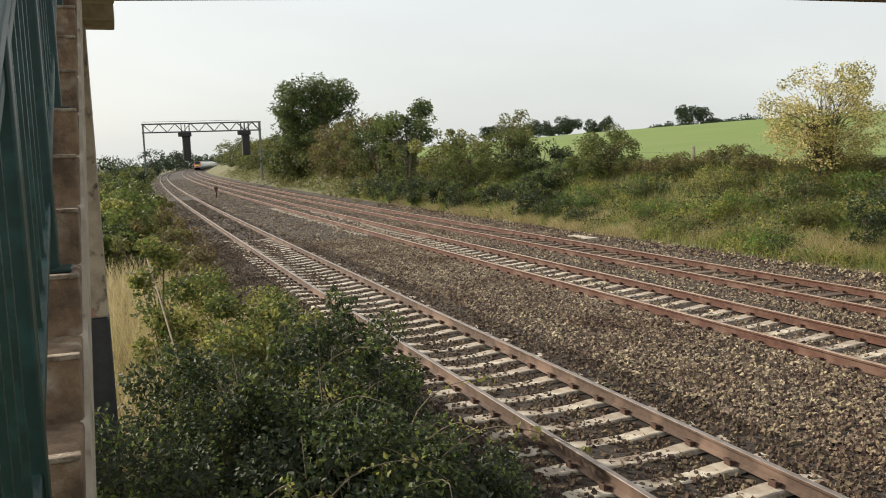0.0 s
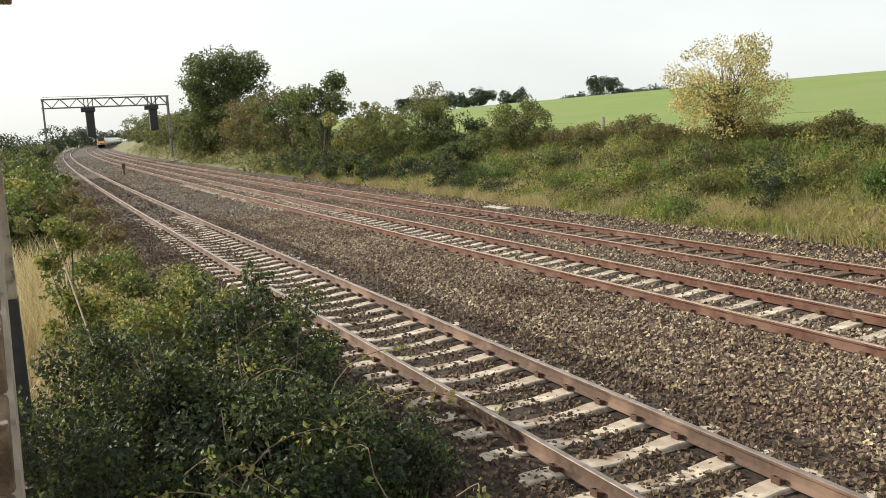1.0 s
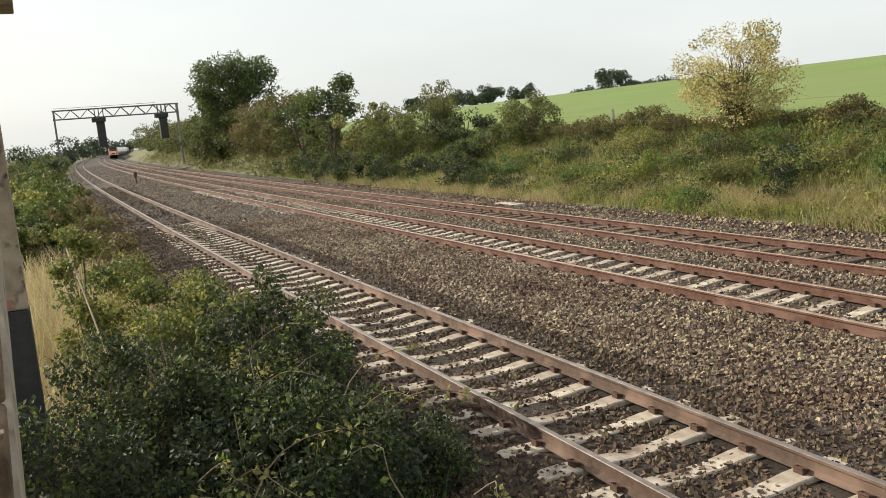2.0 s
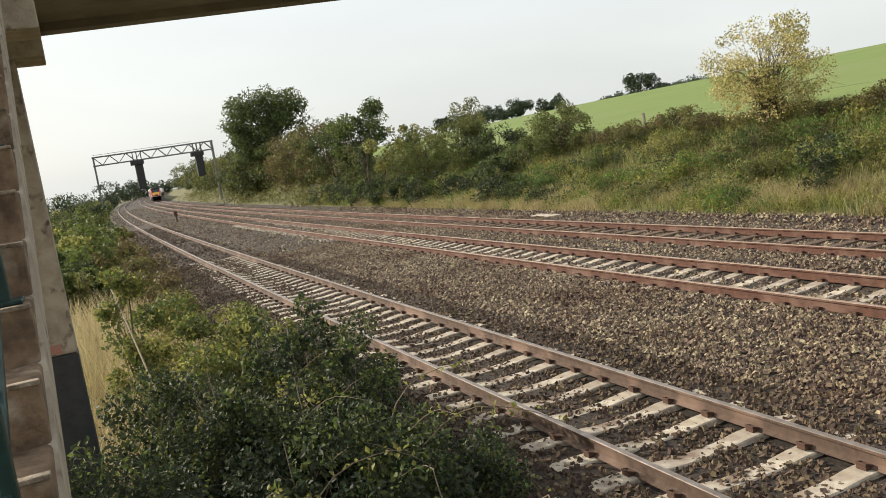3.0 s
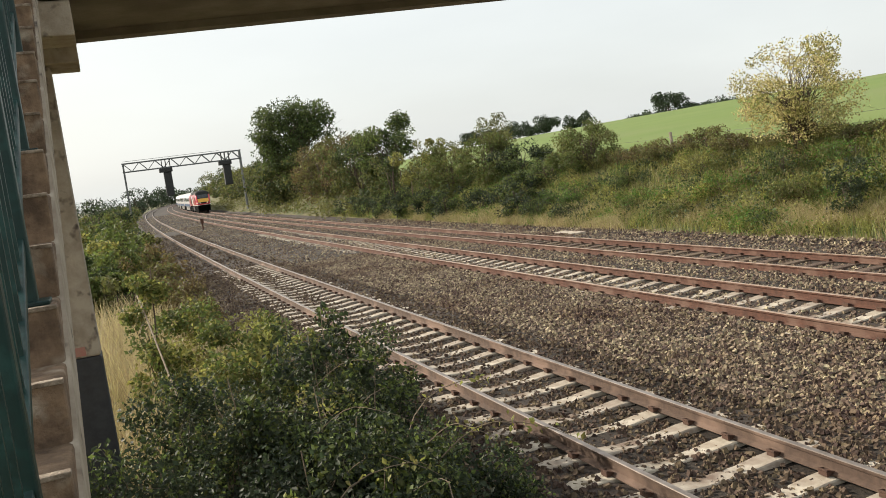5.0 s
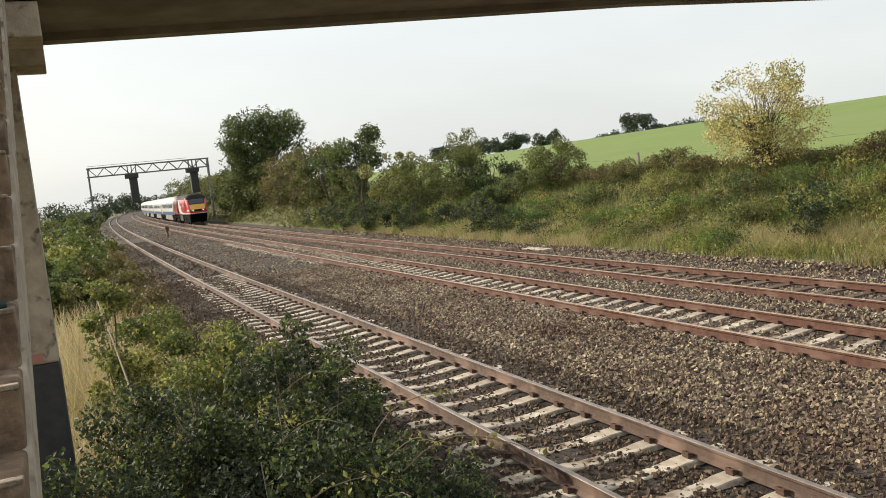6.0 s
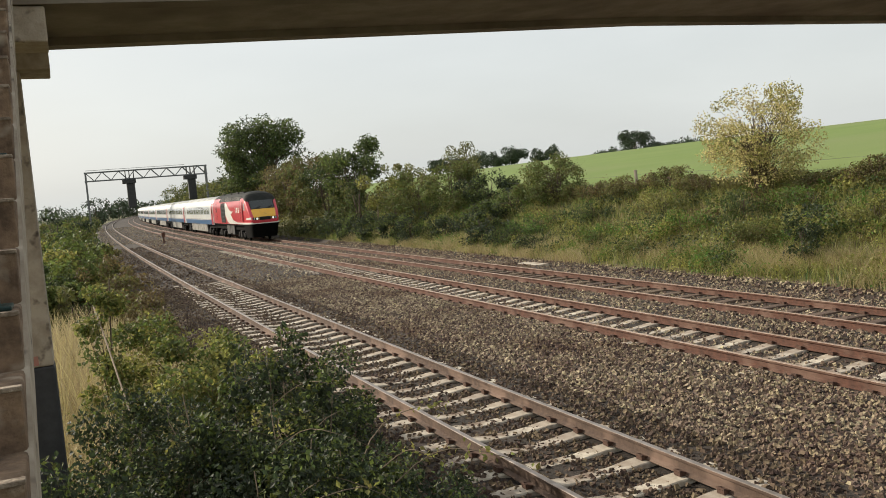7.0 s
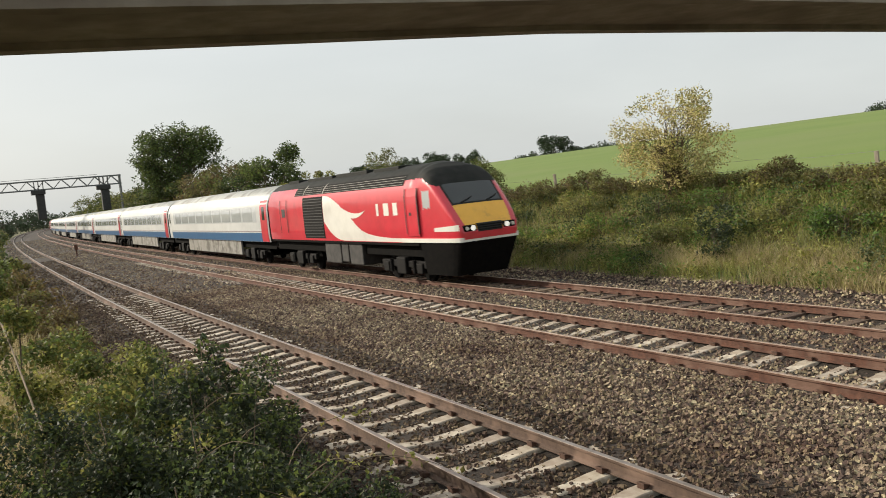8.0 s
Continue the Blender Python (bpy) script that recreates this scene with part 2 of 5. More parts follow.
def box(bm, x0, x1, y0, y1, z0, z1, bevel=0.0, m=None):
    made = bmesh.ops.create_cube(bm, size=1)["verts"]
    for v in made:
        v.co = Vector(((x0 + x1) / 2 + v.co.x * (x1 - x0), (y0 + y1) / 2 + v.co.y * (y1 - y0), (z0 + z1) / 2 + v.co.z * (z1 - z0)))
    if bevel:
        edges = list({e for v in made for e in v.link_edges})
        got = bmesh.ops.bevel(bm, geom=edges, offset=bevel, segments=2, affect="EDGES", profile=0.5)
        made = list({v for f in got["faces"] for v in f.verts} | {v for v in made if v.is_valid})
    if m is not None:
        bmesh.ops.transform(bm, matrix=m, verts=made)
    return bm


def block(x0, x1, y0, y1, z0, z1, bevel=0.0, m=None):
    return box(bmesh.new(), x0, x1, y0, y1, z0, z1, bevel, m)


def tube(bm, points, radii, sides=6):
    """A tapered bent rod through points."""
    rings = []
    for i, p in enumerate(points):
        p = Vector(p)
        d = (Vector(points[min(i + 1, len(points) - 1)]) - Vector(points[max(i - 1, 0)])).normalized()
        u = d.orthogonal().normalized()
        w = d.cross(u)
        rings.append([bm.verts.new(p + (u * math.cos(a) + w * math.sin(a)) * radii[i]) for a in (2 * math.pi * k / sides for k in range(sides))])
    for r0, r1 in zip(rings, rings[1:]):
        for k in range(sides):
            bm.faces.new((r0[k], r0[(k + 1) % sides], r1[(k + 1) % sides], r1[k]))
    bm.faces.new(rings[0][::-1])
    bm.faces.new(rings[-1])
    return bm


def disc(bm, x, y, z, radius, thick, axis="Y", sides=20):
    turn = {"Y": pose(x, y, z, 90), "X": pose(x, y, z, 0, 90), "Z": pose(x, y, z)}[axis]
    bmesh.ops.create_cone(bm, cap_ends=True, segments=sides, radius1=radius, radius2=radius, depth=thick, matrix=turn)
    return bm


def thing(name, label, category, group="", at=None, kind=""):
    ob = tagged(new(name), label, category, group, kind)
    if at is not None:
        ob.matrix_basis = at
    return ob


# ---- the line: distance s along the middle track (away from the bridge), o metres to its right ----
HEADING0 = radians(24.2)
LINE_STEP = 1.0
LINE_S = np.arange(-400, 1600, LINE_STEP)
heading_run = np.radians(24.2 - 0.0117 * np.clip(LINE_S, -60, 640) - 0.00001 * np.clip(LINE_S, 0, 640) ** 2)
line_x = np.cumsum(-np.sin(heading_run)) * LINE_STEP
line_y = np.cumsum(np.cos(heading_run)) * LINE_STEP
line_x += 10.543 * math.cos(HEADING0) - np.interp(0, LINE_S, line_x)
line_y += 10.543 * math.sin(HEADING0) - np.interp(0, LINE_S, line_y)
NEAR_TRACK, MID_TRACK, FAR_TRACK = -5.495, 0.0, 3.78
GAUGE = 1.505


def heading(s):
    return float(np.interp(s, LINE_S, heading_run))


def at_line(s, o, z=0.0):
    h = heading(s)
    return Vector((float(np.interp(s, LINE_S, line_x)) + o * math.cos(h), float(np.interp(s, LINE_S, line_y)) + o * math.sin(h), z))


def line_arrays(s, o):
    h = np.interp(s, LINE_S, heading_run)
    return np.interp(s, LINE_S, line_x) + o * np.cos(h), np.interp(s, LINE_S, line_y) + o * np.sin(h)


def line_pose(s, o, z=0.0):
    """Local x to the right of the line, y along it, away from the bridge."""
    p = at_line(s, o, z)
    return pose(p.x, p.y, p.z, 0, 0, math.degrees(heading(s)))


def ground_height(s, o):
    if o < -8.6:
        return -0.62 - 0.25 * smooth(-o, 12, 30) + 0.12 * noise.noise((s * 0.3, o * 0.3, 0))
    if o < 6.6:
        return -0.62
    bank = -0.62 + 0.25 * smooth(o, 6.6, 7.4) + 2.5 * smooth(o, 6.9, 13.8)
    ridge = 9.9 - 2.3 * smooth(s, 160, 420)
    field = (ridge - 2.13) * math.sin(min(max((o - 13.8) / 190, 0), 1.35) * math.pi / 2)
    rough = 0.14 * noise.noise((s * 0.35, o * 0.35, 3)) * smooth(o, 7, 9) * (1 - smooth(o, 13, 17))
    return bank + field + rough


# ---- ground ----
def sheet(name, s_list, o_list, height, mat, label):
    rows = len(o_list)
    verts = []
    for s in s_list:
        for o in o_list:
            p = at_line(s, o)
            verts.append((p.x, p.y, height(s, o)))
    faces = [(i * rows + j, i * rows + j + 1, (i + 1) * rows + j + 1, (i + 1) * rows + j) for i in range(len(s_list) - 1) for j in range(rows - 1)]
    ob = array_mesh(name, np.array(verts), faces, mat, None, True)
    return tagged(ob, label, "ground", kind="structure")


s_steps = list(range(-300, -40, 20)) + list(range(-40, 120, 2)) + list(range(120, 400, 10)) + list(range(400, 1500, 50))
o_steps = [-1200, -600, -300, -150, -80, -50, -35, -25, -18, -14, -12, -11, -10, -9, -8.6, -7, 0, 6.6, 7, 7.4, 8, 8.7, 9.5, 10.3, 11.1, 12, 13, 13.8, 15, 17, 20, 30, 45, 60, 80, 100, 125, 150, 175, 200, 225, 250, 290, 400, 700, 1100]
ground = sheet("ground", s_steps, o_steps, ground_height, EARTH, "rough grassy ground and railway bank")
ground.data.materials.append(FIELD)
columns = len(o_steps) - 1
field_from, cess = o_steps.index(15), (o_steps.index(6.6), o_steps.index(7.4))
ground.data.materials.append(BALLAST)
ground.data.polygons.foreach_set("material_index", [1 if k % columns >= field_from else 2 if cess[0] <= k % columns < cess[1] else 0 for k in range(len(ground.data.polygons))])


def bed_height(s, o):
    edge = min(smooth(o, -8.5, -7.35), 1 - smooth(o, 5.7, 6.9))
    # heaped between the tracks, lower inside the rails
    open_track = max(1 - smooth(abs(o - NEAR_TRACK), 0.7, 1.0), 1 - smooth(abs(o), 0.6, 0.85), 1 - smooth(abs(o - FAR_TRACK), 0.6, 0.9))
    heap = 0.055 * (1 - open_track) * smooth(o, -5, -4.3) + 0.04 * smooth(-o, 6.2, 6.45) - 0.1 * smooth(o, 1.7, 2.7) + 0.035 * smooth(s, 34, 50) * open_track - 0.03 * smooth(s, 40, 60) * (1 - open_track)
    return -0.68 + 0.46 * edge + heap + 0.025 * noise.noise((s * 1.5, o * 1.5, 1))


bed_o = [-8.5 + 0.15 * k for k in range(104)]
# the bed's dark colour paints the shade between the stones above it
ballast_bed = sheet("ballast_bed", [-60 + 1.0 * k for k in range(180)] + list(range(120, 660, 6)), bed_o, bed_height, BALLAST, "brown ballast bed under the tracks, darkened as shaded gaps between stones")


def ballast_stones(name, count, s0, s1, o0, o1, size, mat, label, power=1.6):
    """Loose angular stones lying on the bed, denser near the bridge."""
    rng = np.random.default_rng(5 + count)
    s = s0 + (s1 - s0) * rng.random(count) ** power
    o = rng.uniform(o0, o1, count)
    clear = np.min([np.abs(o - c - d * GAUGE / 2) for c in (NEAR_TRACK, MID_TRACK, FAR_TRACK) for d in (-1, 1)], axis=0) > 0.13 + 0.06 * (s1 > 80)
    s, o = s[clear], o[clear]
    count = len(s)
    x, y = line_arrays(s, o)
    edge = np.minimum(np.clip((o + 8.5) / 1.15, 0, 1), 1 - np.clip((o - 5.7) / 1.2, 0, 1))
    edge = edge * edge * (3 - 2 * edge)
    ease = lambda v: np.clip(v, 0, 1) ** 2 * (3 - 2 * np.clip(v, 0, 1))
    inside = np.maximum.reduce([1 - ease((np.abs(o - NEAR_TRACK) - 0.7) / 0.3), 1 - ease((np.abs(o) - 0.6) / 0.25), 1 - ease((np.abs(o - FAR_TRACK) - 0.6) / 0.3)])
    z = -0.68 + 0.46 * edge + 0.055 * (1 - inside) * ease((o + 5) / 0.7) + 0.04 * ease((-o - 6.2) / 0.25) - 0.1 * ease(o - 1.7) + 0.035 * ease((s - 34) / 16) * inside - 0.03 * ease((s - 40) / 20) * (1 - inside) - 0.005 * inside * (s < 40)
    z = np.where(o > 6.2, np.maximum(z, -0.615 + 0.25 * ease((o - 6.6) / 0.8) + 2.5 * ease((o - 6.9) / 6.9)), z) + rng.uniform(-0.028, 0.034, count)
    base = np.array([(-1, -1, -0.8), (1, -1, -0.7), (1, 1, -0.8), (-1, 1, -0.7), (-0.6, -0.1, 0.85), (0.7, 0.15, 0.75)]) * 0.5
    quads = np.array([(0, 1, 5), (0, 5, 4), (1, 2, 5), (2, 3, 4), (2, 4, 5), (3, 0, 4)])
    shape = base[None] * rng.uniform(0.6, 1.3, (count, 6, 3)) * (size * rng.uniform(0.6, 1.35, (count, 1, 1)))
    a, b = rng.uniform(0, 6.28, count), rng.uniform(-0.7, 0.7, count)
    ca, sa, cb, sb = np.cos(a)[:, None], np.sin(a)[:, None], np.cos(b)[:, None], np.sin(b)[:, None]
    X, Y, Z = shape[..., 0], shape[..., 1] * cb - shape[..., 2] * sb, shape[..., 1] * sb + shape[..., 2] * cb
    verts = np.stack([X * ca - Y * sa + x[:, None], X * sa + Y * ca + y[:, None], Z * 1.05 + z[:, None]], -1).reshape(-1, 3)
    faces = (quads[None] + 6 * np.arange(count)[:, None, None]).reshape(-1, 3)
    return tagged(array_mesh(name, verts, faces, mat), label, "ballast", kind="stuff")


ballast_stones("ballast_stones", 58000, 3.2, 34, -3.75, -0.9, 0.052, STONE, "loose grey ballast stones between the tracks", 1.35)
ballast_stones("ballast_stones", 54000, 3.2, 36, -8.2, -3.75, 0.05, STONE_BROWN, "rust-dusted ballast stones round the near track")
ballast_stones("ballast_stones", 26000, 30, 95, -4.1, 6.6, 0.07, STONE, "ballast stones further along the line", 1.2)
ballast_stones("ballast_stones", 9000, 90, 190, -7.6, 6.4, 0.1, STONE, "ballast stones far down the line", 1.2)
ballast_stones("ballast_stones", 7000, 30, 80, -8.2, -4.1, 0.09, STONE_BROWN, "brown ballast stones further along the near track", 1.2)
ballast_stones("ballast_stones", 46000, 5.5, 42, -0.9, 6.4, 0.056, STONE, "ballast stones round the rusty tracks", 1.35)
ballast_stones("ballast_stones", 11000, 7, 62, 6.3, 7.55, 0.066, STONE, "pale loose stones along the edge of the bank", 1.3)


# ---- tracks ----
RAIL_SHAPE = [(-0.07, -0.16), (0.07, -0.16), (0.07, -0.148), (0.012, -0.125), (0.01, -0.05), (0.034, -0.035), (0.036, -0.006), (0.028, 0.0), (-0.028, 0.0), (-0.036, -0.006), (-0.034, -0.035), (-0.01, -0.05), (-0.012, -0.125), (-0.07, -0.148)]


def rail(parent, o, side_mat, top_mat, z):
    stations = np.concatenate([np.arange(-60, 120, 2.0), np.arange(120, 650, 5.0)])
    count = len(RAIL_SHAPE)
    verts = []
    for s in stations:
        for a, b in RAIL_SHAPE:
            verts.append(tuple(at_line(s, o + a, z + b)))
    faces = [(i * count + k, i * count + (k + 1) % count, (i + 1) * count + (k + 1) % count, (i + 1) * count + k) for i in range(len(stations) - 1) for k in range(count)]
    ob = array_mesh("rail", verts, faces, side_mat, parent)
    ob.data.materials.append(top_mat)
    ob.data.polygons.foreach_set("material_index", [1 if f % count in (6, 7, 8) else 0 for f in range(len(faces))])
    return ob


def sleeper_mesh(mat, timber=False):
    """A sleeper 2.5 m long; the concrete kind is waisted and lower in the middle."""
    bm = bmesh.new()
    xs = [-1.25, -1.2, -0.95, -0.55, -0.25, 0.0, 0.25, 0.55, 0.95, 1.2, 1.25]
    rings = []
    for x in xs:
        waist = 0.0 if timber else 1 - smooth(abs(x), 0.2, 0.75)
        end = 0.012 if abs(x) > 1.22 else 0.0
        w, top = 0.128 - 0.012 * waist - end, -0.158 - 0.045 * waist - end
        rings.append([bm.verts.new(v) for v in ((x, -w - 0.02, -0.34), (x, -w, top - 0.012), (x, -w + 0.014, top), (x, w - 0.014, top), (x, w, top - 0.012), (x, w + 0.02, -0.34))])
    for a, b in zip(rings, rings[1:]):
        for k in range(5):
            bm.faces.new((a[k], b[k], b[k + 1], a[k + 1]))
    bm.faces.new(rings[0])
    bm.faces.new(rings[-1][::-1])
    bmesh.ops.recalc_face_normals(bm, faces=bm.faces)
    me = bpy.data.meshes.new("sleeper")
    bm.to_mesh(me)
    bm.free()
    me.materials.append(mat)
    return me


def clip_mesh():
    bm = bmesh.new()
    for side in (-1, 1):
        box(bm, side * 0.085 - 0.04, side * 0.085 + 0.04, -0.05, 0.05, -0.16, -0.118)
        tube(bm, [(side * 0.05, -0.06, -0.125), (side * 0.12, -0.05, -0.105), (side * 0.12, 0.05, -0.105), (side * 0.05, 0.06, -0.125)], [0.011] * 4, 4)
    me = bpy.data.meshes.new("rail_clip")
    bm.to_mesh(me)
    bm.free()
    me.materials.append(CLIP)
    return me


CLIP_MESH = clip_mesh()


def track(o, z, first, pitch, sleeper, side_mat, top_mat, label, near_end, far_end):
    root = tagged(new("railway_track"), label, "railway track", "railway tracks", "structure")
    rail(root, o - GAUGE / 2, side_mat, top_mat, z)
    rail(root, o + GAUGE / 2, side_mat, top_mat, z)
    rng = random.Random(int(o * 100))
    s = first - pitch * int((first - near_end) / pitch)
    rest = []
    while s < far_end:
        m = line_pose(s, o + rng.uniform(-0.015, 0.015), z + rng.uniform(-0.006, 0.006)) @ pose(0, 0, 0, 0, 0, rng.uniform(-0.7, 0.7))
        if s < 44:
            piece = new("sleeper", sleeper)
            piece.parent, piece.matrix_basis = root, m
            if s < 32:
                for side in (-1, 1):
                    c = new("rail_clip", CLIP_MESH)
                    c.parent, c.matrix_basis = root, line_pose(s, o + side * GAUGE / 2, z)
        else:
            rest.append(m)
        s += pitch
    if not rest:
        return root
    co = np.array([v.co for v in sleeper.vertices])
    faces = [tuple(p.vertices) for p in sleeper.polygons if len(p.vertices) == 4]
    verts, quads = [], []
    for i, m in enumerate(rest):
        a = np.array(m)
        verts.append(co @ a[:3, :3].T + a[:3, 3])
        quads += [tuple(k + i * len(co) for k in f) for f in faces]
    far = array_mesh("far_sleepers", np.concatenate(verts), quads, sleeper.materials[0], root)
    far["kind"] = "stuff"
    return root


CONCRETE_SLEEPER, TIMBER_SLEEPER = sleeper_mesh(SLEEPER_CONCRETE), sleeper_mesh(SLEEPER_TIMBER, True)
track(NEAR_TRACK, 0.0, 7.8, 0.655, CONCRETE_SLEEPER, RAIL_BROWN, RAIL_TOP, "running track with worn brown rails on pale concrete sleepers", -10, 37)
track(MID_TRACK, 0.0, 8.67, 0.655, CONCRETE_SLEEPER, RUST, RAIL_TOP_BRIGHT, "rusty railway track on pale concrete sleepers", -6, 60)
track(FAR_TRACK, -0.115, 8.9, 0.72, TIMBER_SLEEPER, RUST, RAIL_TOP_BRIGHT, "rusty railway track on dark timber sleepers", -6, 60)


# ---- footbridge over the line, its stair and railing ----
def bar_between(name, a, b, w, h, mat, parent, label=""):
    """A squared bar from a to b (in the parent's space)."""
    a, b = Vector(a), Vector(b)
    bm = block(-w / 2, w / 2, 0, (b - a).length, -h / 2, h / 2, min(w, h) * 0.12)
    turn = (b - a).to_track_quat("Y", "Z").to_matrix().to_4x4()
    bmesh.ops.transform(bm, matrix=Matrix.Translation(a) @ turn, verts=bm.verts)
    return part(name, bm, mat, parent, label)


# local x: metres to the right of the camera's side of the line; y: along the line
BRIDGE = line_pose(0, -10.54)
bridge = thing("footbridge", "concrete footbridge over the tracks with a dark stained soffit", "bridge", at=BRIDGE, kind="structure")


def deck_slab(y0, y1, profile, depth, mat, name, label=""):
    bm = bmesh.new()
    rings = [[bm.verts.new(v) for v in ((x, y0, z), (x, y1, z), (x, y1, z + depth), (x, y0, z + depth))] for x, z in profile]
    for a, b in zip(rings, rings[1:]):
        for k in range(4):
            bm.faces.new((a[k], a[(k + 1) % 4], b[(k + 1) % 4], b[k]))
    bm.faces.new(rings[0][::-1])
    bm.faces.new(rings[-1])
    bmesh.ops.recalc_face_normals(bm, faces=bm.faces)
    return part(name, bm, mat, bridge, label)


SOFFIT = [(-1.9, 4.62), (-0.1, 4.66), (6.57, 4.878), (6.65, 4.88), (11.1, 4.915), (18.6, 4.92)]
deck_slab(7.012, 8.45, [(x, z + 0.07) for x, z in SOFFIT], 0.26, CONCRETE_DECK, "deck")
deck_slab(8.452, 8.66, SOFFIT, 0.62, CONCRETE_DECK, "edge_beam")
deck_slab(6.8, 7.01, SOFFIT, 0.62, CONCRETE_DECK, "edge_beam")
part("crosshead", block(-1.9, 0.05, 8.05, 8.64, 4.40, 4.655, 0.012), CONCRETE, bridge)
part("crosshead", block(-1.9, 0.05, 6.82, 7.3, 4.40, 4.655, 0.012), CONCRETE, bridge)
for x, y in ((-0.365, 8.3), (-1.6, 8.3), (-1.6, 7.05), (18.2, 7.6)):
    part("column", block(x - 0.175, x + 0.175, y - 0.175, y + 0.175, 1.85, 4.9 if x > 5 else 4.4, 0.02), CONCRETE, bridge)
    part("column_base", block(x - 0.178, x + 0.178, y - 0.178, y + 0.178, -0.9, 1.85, 0.02), BLACK_PAINT, bridge, "black-painted foot of the column")
part("paint_patch", block(-0.41, -0.31, 8.116, 8.1235, 1.87, 1.95, 0.001), PINK, bridge, "faded pink paint patch")

stair = thing("stair", "worn concrete stair flight up to the footbridge", "stairs", at=BRIDGE, kind="structure")
RISE, GOING, STEP_Y, STEP_Z = 0.17, 0.28, 3.59, 3.382
STAIR_RIGHT, STAIR_LEFT = -0.15, -1.85
for k in range(-14, 10):
    y, z = STEP_Y + GOING * k, STEP_Z + RISE * k
    bm = bmesh.new()
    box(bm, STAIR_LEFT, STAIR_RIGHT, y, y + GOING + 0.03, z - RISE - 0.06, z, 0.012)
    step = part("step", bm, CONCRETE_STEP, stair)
    # thin pale strip paints the lit front edge of each tread
    part("nosing", block(STAIR_LEFT, STAIR_RIGHT + 0.002, y - 0.003, y + 0.03, z - 0.01, z + 0.003, 0.003), NOSING_LIT, step, "worn nosing painted pale as if lit")
bm = bmesh.new()
y0, y1 = STEP_Y - GOING * 14, STEP_Y + GOING * 10
z0, z1 = STEP_Z - RISE * 15, STEP_Z + RISE * 9
for x0, x1 in ((STAIR_RIGHT - 0.12, STAIR_RIGHT + 0.012), (STAIR_LEFT - 0.012, STAIR_LEFT + 0.12)):
    ring = [[bm.verts.new(v) for v in ((x, y0, z0 - 0.22), (x, y1, z1 - 0.22), (x, y1, z1 + 0.0), (x, y0, z0 + 0.0))] for x in (x0, x1)]
    for k in range(4):
        bm.faces.new((ring[0][k], ring[0][(k + 1) % 4], ring[1][(k + 1) % 4], ring[1][k]))
    bm.faces.new(ring[0])
    bm.faces.new(ring[1][::-1])
bmesh.ops.recalc_face_normals(bm, faces=bm.faces)
part("string_beam", bm, CONCRETE, stair)
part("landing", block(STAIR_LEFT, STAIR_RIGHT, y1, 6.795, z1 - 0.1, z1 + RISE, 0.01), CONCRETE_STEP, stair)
part("pier", block(-1.5, -0.5, -0.6, -0.2, -0.9, 0.86, 0.02), CONCRETE, stair)
part("pier", block(-1.5, -0.5, 5.0, 5.3, -0.9, 3.7, 0.02), CONCRETE, stair)

railing = thing("railing", "dark green metal railing standing on the stair", "railing", at=BRIDGE)
RAIL_X = -0.228


def railing_run(x):
    foot = []
    for k in range(-9, 10, 3):
        y, z = STEP_Y + GOING * k + 0.12, STEP_Z + RISE * k
        foot.append((y, z))
        post = part("post", block(x - 0.027, x + 0.027, y - 0.027, y + 0.027, z, z + 1.1, 0.006), GREEN_PAINT, railing)
        part("base_plate", block(x - 0.06, x + 0.06, y - 0.06, y + 0.06, z, z + 0.014, 0.004), GREEN_PAINT, post)
    for (ya, za), (yb, zb) in zip(foot, foot[1:]):
        for n in range(1, 7):
            f = n / 7
            y, z = ya + (yb - ya) * f, za + (zb - za) * f
            part("baluster", block(x - 0.008, x + 0.008, y - 0.008, y + 0.008, z + 0.2, z + 1.0), GREEN_PAINT, railing)
    (ya, za), (yb, zb) = foot[0], foot[-1]
    for lift, w in ((0.2, 0.035), (1.0, 0.035)):
        bar_between("rail", (x, ya, za + lift), (x, yb, zb + lift), w, w, GREEN_PAINT, railing)
    bar_between("handrail", (x, ya, za + 1.1), (x, yb, zb + 1.1), 0.055, 0.045, GREEN_PAINT, railing)


railing_run(RAIL_X)


# ---- signal gantry ----
gantry = thing("signal_gantry", "grey lattice signal gantry over the tracks with dark hanging signals", "signal gantry", at=line_pose(135, 0))
G_LEFT, G_RIGHT, G_TOP, G_DEEP = -8.5, 8.6, 9.15, 1.25
for x in (G_LEFT, G_RIGHT):
    for dy in (-0.4, 0.4):
        part("leg", block(x - 0.13, x + 0.13, dy - 0.11, dy + 0.11, -0.9, G_TOP, 0.02), STEEL_GREY, gantry)
    for k in range(8):
        z = -0.3 + k * 1.1
        bar_between("brace", (x, -0.4, z), (x, 0.4, z + 1.1), 0.07, 0.07, STEEL_GREY, gantry)
for y in (-0.4, 0.4):
    for z in (G_TOP, G_TOP - G_DEEP):
        bar_between("chord", (G_LEFT - 0.2, y, z), (G_RIGHT + 0.2, y, z), 0.17, 0.17, STEEL_GREY, gantry)
    count = 15
    for k in range(count):
        xa, xb = G_LEFT + (G_RIGHT - G_LEFT) * k / count, G_LEFT + (G_RIGHT - G_LEFT) * (k + 1) / count
        za, zb = (G_TOP - G_DEEP, G_TOP) if k % 2 else (G_TOP, G_TOP - G_DEEP)
        bar_between("lattice", (xa, y, za), (xb, y, zb), 0.1, 0.1, STEEL_GREY, gantry)
bar_between("handrail", (G_LEFT, 0.4, G_TOP + 0.35), (G_RIGHT - 3, 0.4, G_TOP + 0.35), 0.05, 0.05, STEEL_GREY, gantry)
